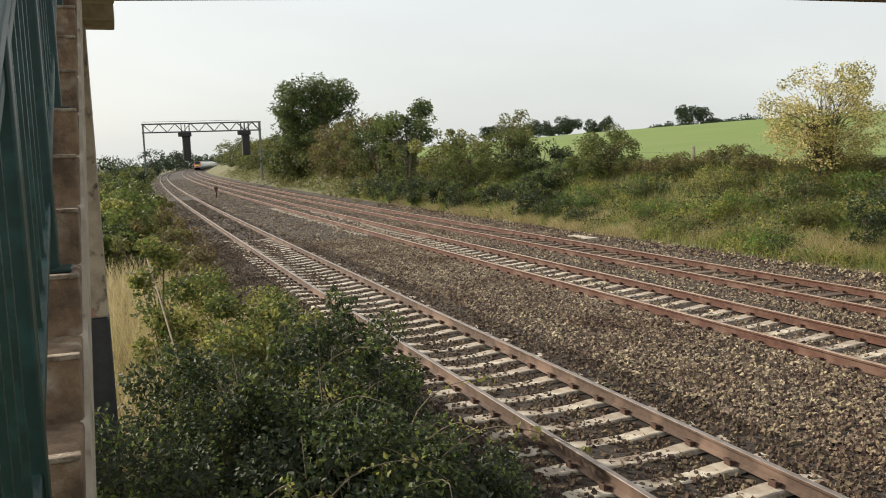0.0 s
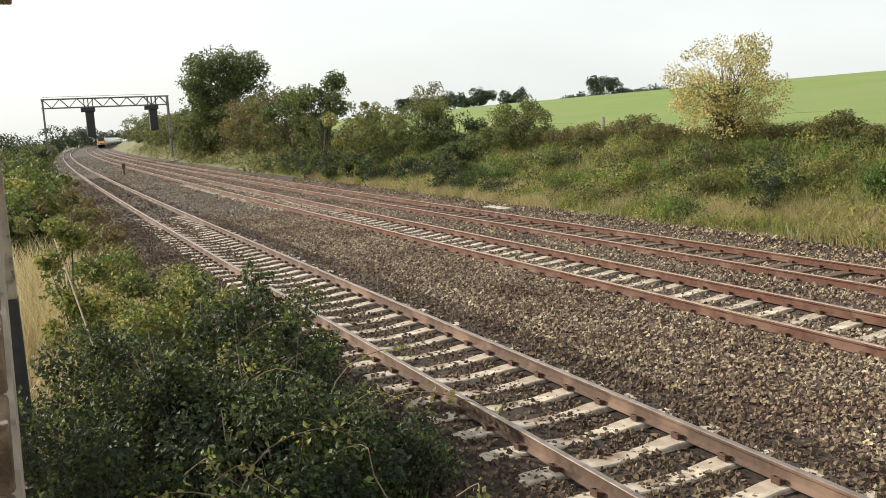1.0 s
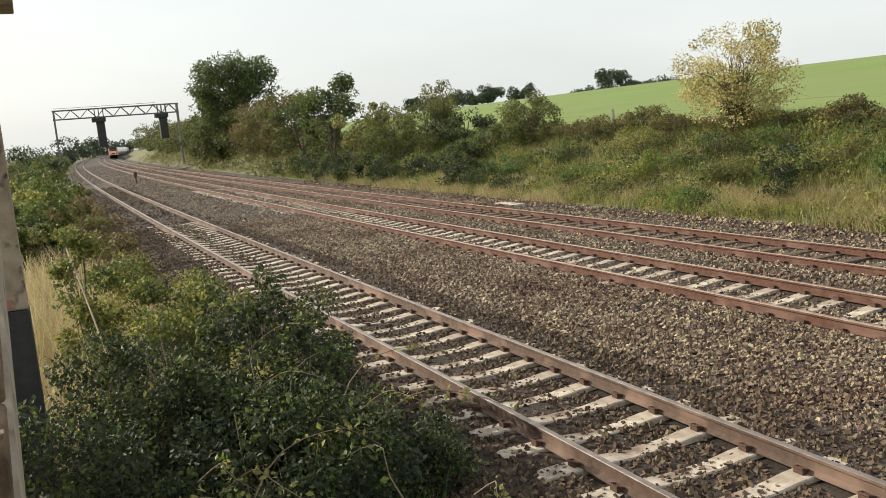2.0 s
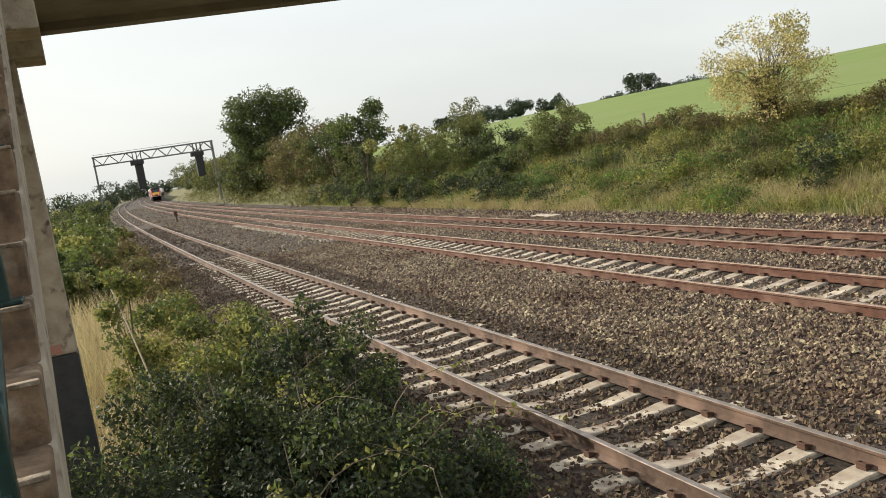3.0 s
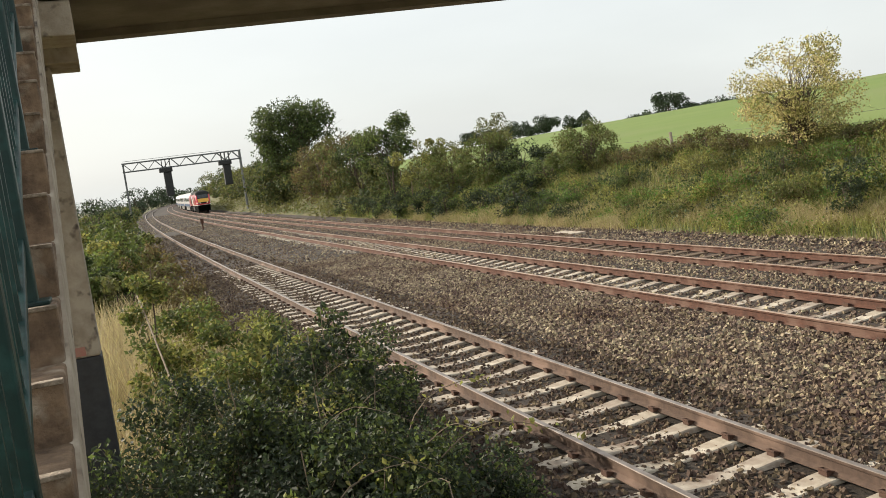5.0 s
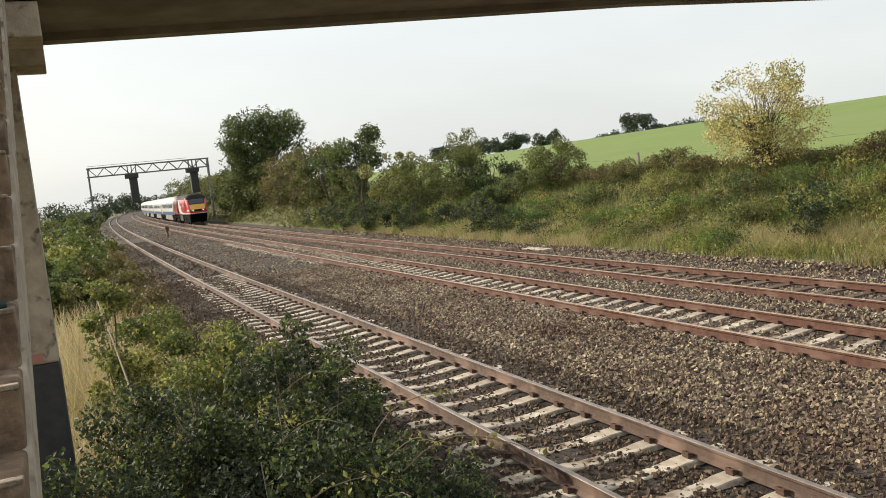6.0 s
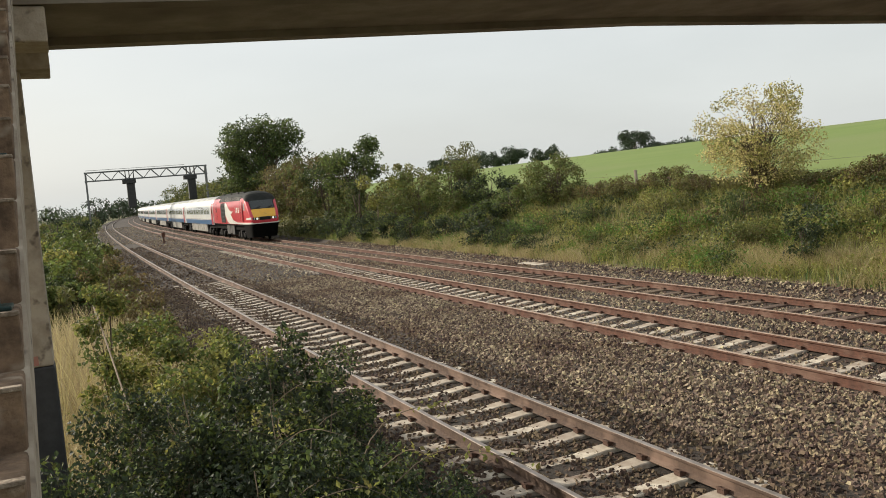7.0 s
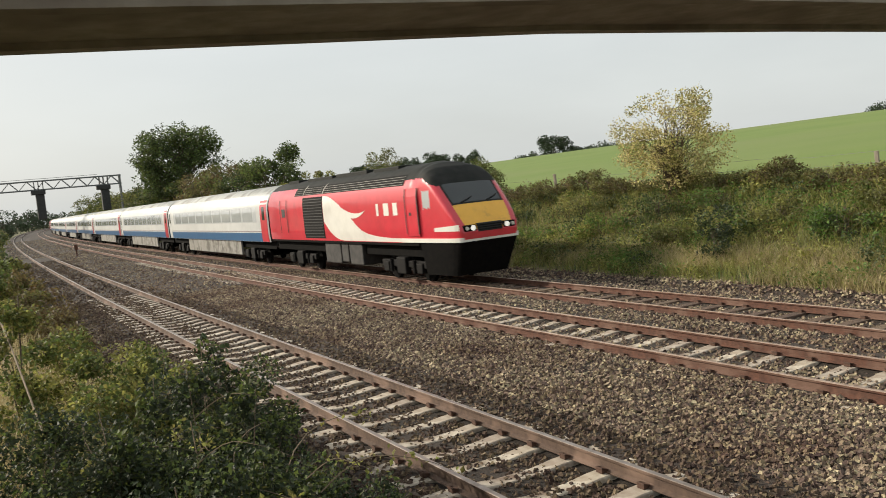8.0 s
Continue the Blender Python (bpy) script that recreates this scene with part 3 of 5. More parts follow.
for x, drop in ((-2.6, 4.3), (6.2, 3.8)):
    bm = block(x - 0.95, x + 0.95, -0.75, 0.75, G_TOP - G_DEEP - 0.7, G_TOP - G_DEEP - 0.1, 0.05)
    box(bm, x - 0.4, x + 0.75, -0.55, 0.55, G_TOP - G_DEEP - drop, G_TOP - G_DEEP - 0.6, 0.1)
    part("signal_cage", bm, SIGNAL_BLACK, gantry, "black signal casing hung below the truss")
    bm = bmesh.new()
    for dx in (-0.45, 0.1, 0.7):
        box(bm, x + dx - 0.05, x + dx + 0.05, -0.5, 0.5, G_TOP - G_DEEP - 0.2, G_TOP - 0.05)
    part("hanger", bm, SIGNAL_BLACK, gantry)


# ---- the train ----
def sided(z, hw, z_top, boxy=0.0):
    """Half-width of a vehicle's side at height z; boxy: how square its shoulders are."""
    z_mid = 1.0 + (z_top - 1.0) * (0.52 + 0.2 * boxy)
    if z <= z_mid:
        return hw * (0.975 + 0.025 * smooth(z, 0.9, 1.5))
    return hw * max(0.0, 1 - ((z - z_mid) / (z_top - z_mid)) ** (2.5 + 2.5 * boxy)) ** (1 / (2.1 + 2.9 * boxy))


def ring_of(x, hw, z_bottom, z_top, count=28, boxy=0.0):
    """One cross-section from the left foot over the roof to the right foot."""
    pts = []
    for k in range(count + 1):
        f = k / count
        if f < 0.42:
            z = z_bottom + (z_top - z_bottom) * 0.62 * f / 0.42
        else:
            z = z_bottom + (z_top - z_bottom) * (0.62 + 0.38 * math.sin((f - 0.42) / 0.58 * math.pi / 2))
        zs = 1.0 + (z - z_bottom) / (z_top - z_bottom) * (z_top - 1.0)
        pts.append((x, sided(zs, hw, z_top, boxy), z))
    return pts + [(x, -y, z) for x, y, z in reversed(pts[:-1])]


def loft(rings, pick):
    """Faces between rings, parted by pick(centre) into named bmeshes."""
    out = {}
    for a, b in zip(rings, rings[1:]):
        for k in range(len(a) - 1):
            quad = (a[k], b[k], b[k + 1], a[k + 1])
            c = [sum(v[i] for v in quad) / 4 for i in range(3)]
            out.setdefault(pick(*c), []).append(quad)
    made = {}
    for key, quads in out.items():
        bm = bmesh.new()
        for q in quads:
            bm.faces.new([bm.verts.new(v) for v in q])
        bmesh.ops.remove_doubles(bm, verts=bm.verts, dist=1e-5)
        bm.faces.ensure_lookup_table()
        made[key] = bm
    return made


def side_panel(bm, outline, side, hw, z_top, proud=0.006, slices=24, foot=1.0):
    """A flat marking that follows the vehicle's side: outline is two curves [(x, z_low, z_high)...]."""
    rows = []
    for x, lo, hi in outline:
        col = []
        for k in range(slices + 1):
            z = lo + (hi - lo) * k / slices
            zs = 1.0 + (z - foot) / (z_top - foot) * (z_top - 1.0)
            col.append(bm.verts.new((x, side * (sided(zs, hw, z_top) + proud), z)))
        rows.append(col)
    for a, b in zip(rows, rows[1:]):
        for k in range(slices):
            bm.faces.new((a[k], a[k + 1], b[k + 1], b[k]) if side < 0 else (a[k], b[k], b[k + 1], a[k + 1]))
    return bm


def slab_panel(x0, x1, z0, z1, side, hw, z_top, proud=0.006, slices=6, foot=1.0):
    return side_panel(bmesh.new(), [(x0, z0, z1), (x1, z0, z1)], side, hw, z_top, proud, slices, foot)


def bogie(parent, x, skirted=False):
    b = bmesh.new()
    for side in (-1, 1):
        box(b, x - 1.75, x + 1.75, side * 1.08 - 0.09, side * 1.08 + 0.09, 0.48, 0.72, 0.03)
        for dx in (-1.3, 1.3):
            box(b, x + dx - 0.22, x + dx + 0.22, side * 1.14 - 0.1, side * 1.14 + 0.1, 0.3, 0.66, 0.04)
        box(b, x - 0.35, x + 0.35, side * 1.16 - 0.12, side * 1.16 + 0.12, 0.25, 0.85, 0.05)
        tube(b, [(x - 0.9, side * 1.2, 0.75), (x - 0.9, side * 1.2, 0.3)], [0.07, 0.07], 8)
        tube(b, [(x + 0.9, side * 1.2, 0.75), (x + 0.9, side * 1.2, 0.3)], [0.07, 0.07], 8)
    box(b, x - 0.4, x + 0.4, -1.0, 1.0, 0.45, 0.8, 0.03)
    frame_part = part("bogie", b, UNDER_SHADED, parent, "bogie frame darkened as if in shade")
    for dx in (-1.3, 1.3):
        w = bmesh.new()
        for side in (-1, 1):
            disc(w, x + dx, side * 0.78, 0.46, 0.46, 0.12)
            disc(w, x + dx, side * 0.74, 0.46, 0.49, 0.03)
        tube(w, [(x + dx, -0.75, 0.46), (x + dx, 0.75, 0.46)], [0.09, 0.09], 10)
        part("wheelset", w, UNDER, frame_part)


CAR_LENGTH, COACH_LENGTH, HALF = 17.8, 25.2, 1.37
CAR_FOOT, CAR_TOP, NOSE_TIP = 1.36, 4.02, 9.25


def nose_profile(d):
    """Half-width, foot and top of the power car d metres behind its nose."""
    ds = [0.0, 0.05, 0.15, 0.35, 0.6, 0.9, 1.25, 1.6, 1.9, 2.3, 2.8, 3.4]
    hw = np.interp(d, ds, [0.97, 1.04, 1.1, 1.16, 1.2, 1.23, 1.26, 1.285, 1.305, 1.33, 1.355, HALF])
    top = np.interp(d, ds, [1.68, 1.82, 1.98, 2.26, 2.56, 2.88, 3.25, 3.6, 3.82, 3.97, 4.04, CAR_TOP])
    foot = np.interp(d, [0.0, 0.1, 0.6, 2.5], [1.46, 1.43, 1.4, CAR_FOOT])
    return float(hw), float(foot), float(top)


def power_car(name):
    """Local x points forward, nose at NOSE_TIP, rear end at -CAR_LENGTH / 2."""
    root = thing(name, "red diesel power car with yellow nose and white swoosh", "locomotive")
    tip, tail = NOSE_TIP, -CAR_LENGTH / 2
    long = tip - tail
    stations = [0.0, 0.02, 0.05] + [0.1 + 0.05 * k for k in range(68)] + [3.8, 4.6, 6, 8, 10, 12, 14, 16, long - 0.05, long]
    rings = []
    for d in stations:
        hw, foot, top = nose_profile(d)
        if d >= long:
            hw, top = hw - 0.04, top - 0.04
        rings.append(ring_of(tip - d, hw, foot, top, 40, 1 - smooth(d, 1.1, 2.7)))

    def pick(x, y, z):
        d = tip - x
        hw, foot, top = nose_profile(d)
        if d < 0.6 and z > 1.74 and z > top - 0.2 and abs(y) < hw * 0.8:
            return "nose_panel"
        if 0.6 <= d < 1.3 and z > top - 0.2 and abs(y) < hw * 0.8:
            return "windscreen" if 0.65 < d < 1.25 and abs(y) < hw * 0.765 else "brow"
        if 1.5 < d < 1.95 and 2.5 < z < 3.08:
            return "cab_window" if y < 0 else "far_cab_window"
        if z > 3.5 - 0.3 * smooth(2.1 - d, 0, 0.9) and d < 3.4:
            return "brow"
        if z > 3.66:
            return "roof"
        return "body"

    made = loft(rings, pick)
    for key, mat, label in (("body", RED, ""), ("nose_panel", YELLOW, "yellow warning panel"), ("windscreen", GLASS_DARK, "wide dark windscreen"), ("brow", ROOF_DARK, "black cab roof and window surround"), ("roof", ROOF_DARK, "sooty black roof"), ("cab_window", GLASS_SKY_TINT, "cab side window painted pale as reflected sky"), ("far_cab_window", GLASS_SKY_TINT, "cab side window painted pale as reflected sky")):
        part(key.replace("far_", ""), made[key], mat, root, label, True)
    for ring, key, mat in ((rings[0], "nose_end", RED), (rings[-1], "rear_end", RUBBER)):
        bm = bmesh.new()
        bm.faces.new([bm.verts.new(v) for v in ring])
        part(key, bm, mat, root)
    # white band round the nose, black valance below it
    band, dam = bmesh.new(), bmesh.new()
    for bmx, z0, z1, grow, cut, reach in ((band, 1.385, 1.52, 0.022, 0.0, 3.6), (dam, 0.3, 1.384, -0.015, 0.12, 2.3)):
        cols = []
        for f in (1.0, 0.75, 0.5, 0.3, 0.17, 0.08, 0.03, 0.008):
            hw = nose_profile(f * reach)[0] + grow
            cols.append((tip - f * reach + grow, hw))
        outline = cols + [(x, -y) for x, y in reversed(cols)]
        low = [bmx.verts.new((x - cut * 4.5 * max(0.0, (x - tip + 2) / 2), y * (1 - cut), z0)) for x, y in outline]
        high = [bmx.verts.new((x, y, z1)) for x, y in outline]
        for k in range(len(outline) - 1):
            bmx.faces.new((low[k + 1], low[k], high[k], high[k + 1]))
        bmx.faces.new(high[::-1])
        bmx.faces.new(low)
    part("bumper_band", band, WHITE, root, "white band under the nose")
    part("valance", dam, UNDER, root, "black valance below the nose")
    part("coupler_hatch", block(tip - 0.4, tip + 0.012, -0.46, 0.46, 1.66, 1.93, 0.02), RUBBER, root, "black hatch in the nose")
    for k in range(3):
        part("hatch_slat", block(tip + 0.013, tip + 0.022, -0.43, 0.43, 1.71 + 0.07 * k, 1.735 + 0.07 * k), GRILLE, root)
    for side in (-1, 1):
        y = side * 0.73
        cluster = part("lamp_cluster", block(tip - 0.3, tip + 0.004, y - 0.23, y + 0.23, 1.69, 1.9, 0.04), UNDER, root, "black lamp cluster")
        part("headlight", disc(bmesh.new(), tip + 0.006, y - side * 0.1, 1.8, 0.085, 0.04, "X", 18), HEADLIGHT, cluster, "lit round headlight")
        part("marker_lamp", disc(bmesh.new(), tip + 0.006, y + side * 0.12, 1.8, 0.06, 0.03, "X", 18), LENS, cluster)
        # white flash running back from the lamps
        flash, cols = bmesh.new(), []
        for d in (0.1, 0.25, 0.5, 0.8, 1.1, 1.35):
            hw = nose_profile(d)[0] + 0.012
            thick = 0.2 - 0.06 * d
            cols.append([flash.verts.new((tip - d, side * hw, z)) for z in (1.74, 1.74 + thick)])
        for p, q in zip(cols, cols[1:]):
            flash.faces.new((p[0], p[1], q[1], q[0]) if side > 0 else (p[0], q[0], q[1], p[1]))
        part("nose_flash", flash, WHITE, root, "white flash behind the lamps")
    for y in (-0.6, 0.35):
        part("wiper", tube(bmesh.new(), [(tip - 0.64, y, 2.62), (tip - 0.7, y + 0.3, 2.72), (tip - 0.78, y + 0.48, 2.78)], [0.022, 0.016, 0.014], 5), RUBBER, root)
    # markings and fittings of the sides

    def panel(x0, x1, z0, z1, side, proud=0.006, slices=6):
        return slab_panel(x0, x1, z0, z1, side, HALF, CAR_TOP, proud, slices, CAR_FOOT)

    for side in (-1, 1):
        sweep = []
        for x in np.linspace(0, 6.2, 40):
            hi = np.interp(x, [0, 0.5, 1.0, 1.7, 2.3, 2.85, 3.3, 3.8, 4.4, 5.2, 6.2], [3.22, 3.2, 3.1, 2.86, 2.56, 2.28, 2.02, 1.8, 1.66, 1.58, 1.53])
            lo = np.interp(x, [0, 0.3, 0.7, 1.1, 1.5, 2.0], [2.16, 1.94, 1.7, 1.52, 1.42, 1.385])
            sweep.append((-1.5 + x, float(lo), float(hi)))
        part("swoosh", side_panel(bmesh.new(), sweep, side, HALF, CAR_TOP, 0.006, 24, CAR_FOOT), WHITE, root, "white swoosh marking")
        feather = []
        for u in np.linspace(0, 1, 18):
            z = 2.62 - 0.95 * u + 0.86 * u * u
            thick = 0.1 * math.sin(math.pi * min(1.0, 0.25 + 0.75 * u)) + 0.01
            feather.append((0.55 + 2.2 * u, z - thick, z + thick))
        part("swoosh_feather", side_panel(bmesh.new(), feather, side, HALF, CAR_TOP, 0.01, 4, CAR_FOOT), WHITE, root)
        part("lower_line", panel(4.6, tip - 3.5, 1.385, 1.52, side), WHITE, root)
        for x, wide in ((3.8, 0.2), (4.42, 0.42), (5.18, 0.36)):
            part("logo_bar", panel(x, x + wide, 2.32, 2.76, side, 0.008), WHITE, root, "plain white logo shape")
        grille = part("side_grille", panel(-3.95, -1.53, 1.46, 3.22, side, 0.01), GRILLE, root, "dark louvred radiator grille")
        for k in range(14):
            z = 1.52 + 0.122 * k
            part("louvre", panel(-3.9, -1.58, z, z + 0.035, side, 0.03, 1), UNDER_GREY, grille)
        for x, half_width in ((6.62, 0.42), (-6.6, 0.45)):
            door = part("cab_door", panel(x - half_width, x + half_width, 1.6, 3.2, side, 0.005), RED, root)
            for xx in (x - half_width - 0.05, x + half_width):
                part("door_handrail", panel(xx, xx + 0.06, 1.68, 3.2, side, 0.03), RUBBER, door)
            if x < 0:
                part("door_window", panel(x - 0.25, x + 0.2, 2.4, 2.78, side, 0.018), TANK, door)
            else:
                part("door_latch", panel(x - 0.2, x - 0.05, 2.3, 2.4, side, 0.02), RUBBER, door, "small black door latch")
        part("roof_grille", panel(-5.1, 6.0, 3.32, 3.68, side, 0.012), GRILLE, root, "dark roof-edge grille")
        for k in range(4):
            z = 3.35 + 0.085 * k
            part("roof_grille_slat", panel(-5.05, 5.95, z, z + 0.014, side, 0.024, 1), SKIRT, root)
        for x in (-3.95, -1.6):
            part("grille_frame", panel(x, x + 0.1, 3.3, 3.74, side, 0.03), SKIRT, root, "pale frame bar of the roof grille")
        part("sill", panel(tail + 0.1, tip - 2.4, 1.27, 1.383, side, 0.0), UNDER, root)
    # roof fittings, underframe boxes
    bm = bmesh.new()
    for x0, x1, h in ((-7.6, -6.2, 0.04), (-5.0, -2.0, 0.03), (-1.6, 1.6, 0.05), (2.2, 4.4, 0.03)):
        box(bm, x0, x1, -0.6, 0.6, 3.8, CAR_TOP + h, 0.03)
    part("roof_vents", bm, ROOF_DARK, root)
    for x0, x1, low in ((-2.0, -0.3, 0.42), (-0.2, 0.5, 0.5), (0.6, 1.9, 0.42)):
        part("fuel_tank", block(x0, x1, -1.25, 1.25, low, 1.26, 0.05), TANK, root, "grimy grey underframe box")
    part("underframe", block(tail + 0.2, tip - 1.6, -1.1, 1.1, 0.85, 1.36, 0.03), UNDER, root)
    bogie(root, 5.2)
    bogie(root, -5.2)
    for side in (-1, 1):
        part("buffer", disc(bmesh.new(), tail - 0.2, side * 0.87, 1.05, 0.2, 0.4, "X", 14), UNDER, root)
    return root


COACH_FOOT, COACH_TOP = 1.2, 3.98


def coach():
    """A passenger coach; local x forward, middle at 0."""
    root = thing("passenger_coach", "pale grey passenger coach with blue stripe and red door ends", "train coach", "coaches of the train")
    half = COACH_LENGTH / 2 - 0.3
    rings = [ring_of(x, HALF - cut, COACH_FOOT, COACH_TOP - cut, 28) for x, cut in ((-half, 0.05), (-half + 0.06, 0), (half - 0.06, 0), (half, 0.05))]
    made = loft(rings, lambda x, y, z: "roof" if z > 3.62 else "body")
    part("body", made["body"], SILVER, root, "", True)
    part("roof", made["roof"], ROOF_GREY, root, "dirty grey roof", True)
    for k in (0, -1):
        bm = bmesh.new()
        bm.faces.new([bm.verts.new(v) for v in rings[k]])
        part("end_wall", bm, RUBBER, root)
    part("gangway", block(-half - 0.3, -half + 0.05, -0.55, 0.55, 1.25, 3.3, 0.08), RUBBER, root)
    part("gangway", block(half - 0.05, half + 0.3, -0.55, 0.55, 1.25, 3.3, 0.08), RUBBER, root)

    def panel(x0, x1, z0, z1, side, proud=0.006):
        return slab_panel(x0, x1, z0, z1, side, HALF, COACH_TOP, proud, 6, COACH_FOOT)

    for side in (-1, 1):
        part("stripe", panel(-half + 0.07, half - 0.07, 1.21, 1.66, side), BLUE, root, "blue lower stripe")
        part("pinstripe", panel(-half + 0.07, half - 0.07, 1.7, 1.76, side), PINSTRIPE, root, "thin dark line above the blue stripe")
        part("window_band", panel(-half + 1.9, half - 1.9, 2.2, 3.02, side, 0.003), GLASS_BAND, root, "pale grey band round the windows")
        for k in range(9):
            x = -8.8 + 2.2 * k
            part("window", panel(x - 0.93, x + 0.93, 2.26, 2.96, side, 0.008), GLASS_SKY_TINT, root)
        x = half - 0.62
        door = part("door", panel(x - 0.55, x + 0.55, 1.22, 3.3, side, 0.012), RED, root, "red end door")
        part("door_window", panel(x - 0.2, x + 0.2, 2.3, 2.98, side, 0.016), GLASS_DARK, door)
        x = -half + 0.62
        door = part("door", panel(x - 0.4, x + 0.4, 1.22, 3.3, side, 0.012), SILVER, root)
        part("door_window", panel(x - 0.2, x + 0.2, 2.3, 2.98, side, 0.016), GLASS_DARK, door)
        part("skirt", block(-6.6, 6.6, side * 1.2 - 0.06, side * 1.2 + 0.06, 0.4, 1.205, 0.03), SKIRT, root, "grimy grey underfloor skirt")
    part("underframe", block(-half, half, -1.05, 1.05, 0.8, 1.2, 0.03), UNDER, root)
    bogie(root, 8.8)
    bogie(root, -8.8)
    return root


NOSE_AT_END, SPEED = 22.9, 44.85
LEAD_CAR = power_car("power_car")
REAR_CAR = power_car("power_car")
COACHES = [coach()]
for k in range(7):
    COACHES.append(copy_thing(COACHES[0], Matrix.Identity(4)))


# ---- plants ----
def to_line(x, y):
    i = int(np.argmin((line_x - x) ** 2 + (line_y - y) ** 2))
    h, dx, dy = heading_run[i], x - line_x[i], y - line_y[i]
    return LINE_S[i] - dx * math.sin(h) + dy * math.cos(h), dx * math.cos(h) + dy * math.sin(h)


def leaf_arrays(rng, points, size, outward=None, droop=0.2):
    """A pointed, folded leaf at every point: corners and quads."""
    n = len(points)
    along = rng.normal(size=(n, 3))
    if outward is not None:
        along = along * 0.7 + outward
    along[:, 2] -= droop
    along /= np.linalg.norm(along, axis=1)[:, None] + 1e-9
    across = np.cross(along, rng.normal(size=(n, 3)) + np.array([0, 0, 1.2]))
    across /= np.linalg.norm(across, axis=1)[:, None] + 1e-9
    up = np.cross(across, along)
    k = (size * rng.uniform(0.55, 1.3, n))[:, None]
    base, tip = points - along * k * 0.5, points + along * k * 0.5
    left = points + across * k * 0.33 + up * k * 0.1 - along * k * 0.05
    right = points - across * k * 0.33 + up * k * 0.1 - along * k * 0.05
    verts = np.stack([base, left, tip, right], 1).reshape(-1, 3)
    faces = np.arange(4 * n).reshape(-1, 4)
    return verts, faces


def clump_points(rng, clumps, total):
    """Points spread over the outer parts of round clumps (x, y, z, r)."""
    clumps = np.asarray(clumps)
    weight = clumps[:, 3] ** 2
    pick = rng.choice(len(clumps), total, p=weight / weight.sum())
    d = rng.normal(size=(total, 3))
    d /= np.linalg.norm(d, axis=1)[:, None]
    r = clumps[pick, 3] * (0.35 + 0.65 * rng.random(total) ** 0.5) * rng.uniform(0.85, 1.15, total)
    return clumps[pick, :3] + d * r[:, None] * np.array([1, 1, 0.85]), d


def foliage(name, clumps, total, size, mat, parent, seed, droop=0.25):
    rng = np.random.default_rng(seed)
    points, outward = clump_points(rng, clumps, total)
    verts, faces = leaf_arrays(rng, points, size, outward * 0.6, droop)
    return array_mesh(name, verts, faces, mat, parent)


def crown_clumps(rng, width, depth, low, high, count, clump, lean=0.0, shape=0.8):
    """Clump centres filling an uneven dome between two heights."""
    out = []
    tries = 0
    while len(out) < count and tries < 4000:
        tries += 1
        u = rng.uniform(-1, 1, 3)
        r2 = u[0] ** 2 + u[1] ** 2 + (abs(u[2]) ** (2 / shape))
        if r2 > 1 or (r2 < 0.22 and rng.random() < 0.7):
            continue
        bulge = 1 + 0.28 * noise.noise((u[0] * 2.2 + count, u[1] * 2.2, u[2] * 2.2 + width))
        z = low + (high - low) * (u[2] + 1) / 2
        out.append((u[0] * width / 2 * bulge + lean * (z - low), u[1] * depth / 2 * bulge, min(z * (0.92 + 0.08 * bulge), high), clump * rng.uniform(0.65, 1.3)))
    return out


def limbs(rng, clumps, stem_top, stem_r, stems, base_low=0.0, thin=0.16):
    """Trunk or stems, and a bent limb out to every clump."""
    bm = bmesh.new()
    feet = []
    for k in range(stems):
        a = rng.uniform(0, 6.28)
        spread = 0.0 if stems == 1 else stem_r * 3.0
        foot = Vector((math.cos(a) * spread, math.sin(a) * spread, base_low))
        top = Vector((math.cos(a) * spread * (1 if stems == 1 else 4) + rng.normal() * stem_top * 0.05, math.sin(a) * spread * 3 + rng.normal() * stem_top * 0.05, stem_top))
        mid = foot.lerp(top, 0.5) + Vector((rng.normal(), rng.normal(), 0)) * stem_top * 0.03
        tube(bm, [foot - Vector((0, 0, 0.3)), foot + Vector((0, 0, 0.12)), mid, top], [stem_r * 1.35, stem_r, stem_r * 0.8, stem_r * 0.5], 8)
        feet.append((foot, mid, top))
    for x, y, z, r in clumps:
        foot, mid, top = feet[int(rng.integers(len(feet)))]
        end = Vector((x, y, z))
        f = min(max((z - base_low) / max(stem_top - base_low, 0.1) * 0.55 * rng.uniform(0.7, 1.2), 0.12), 0.98)
        start = foot.lerp(mid, f * 2) if f < 0.5 else mid.lerp(top, f * 2 - 1)
        bend = start.lerp(end, 0.5) + Vector((rng.normal() * 0.08, rng.normal() * 0.08, 0.10 * (end - start).length))
        q = start.lerp(end, 0.8) + Vector((rng.normal() * 0.05, rng.normal() * 0.05, 0.05 * (end - start).length))
        w = stem_r * rng.uniform(0.25, 0.45)
        tube(bm, [start, bend, q, end], [w, w * 0.6, w * 0.35, w * thin], 4)
        for _ in range(1):
            tip = end + Vector(rng.normal(size=3)) * r * 0.7
            tube(bm, [q, q.lerp(tip, 0.5) + Vector(rng.normal(size=3)) * r * 0.1, tip], [w * 0.3, w * 0.2, w * 0.08], 3)
    return bm


GROWTH = {"shrub": 1.22, "hedge_bush": 1.1}


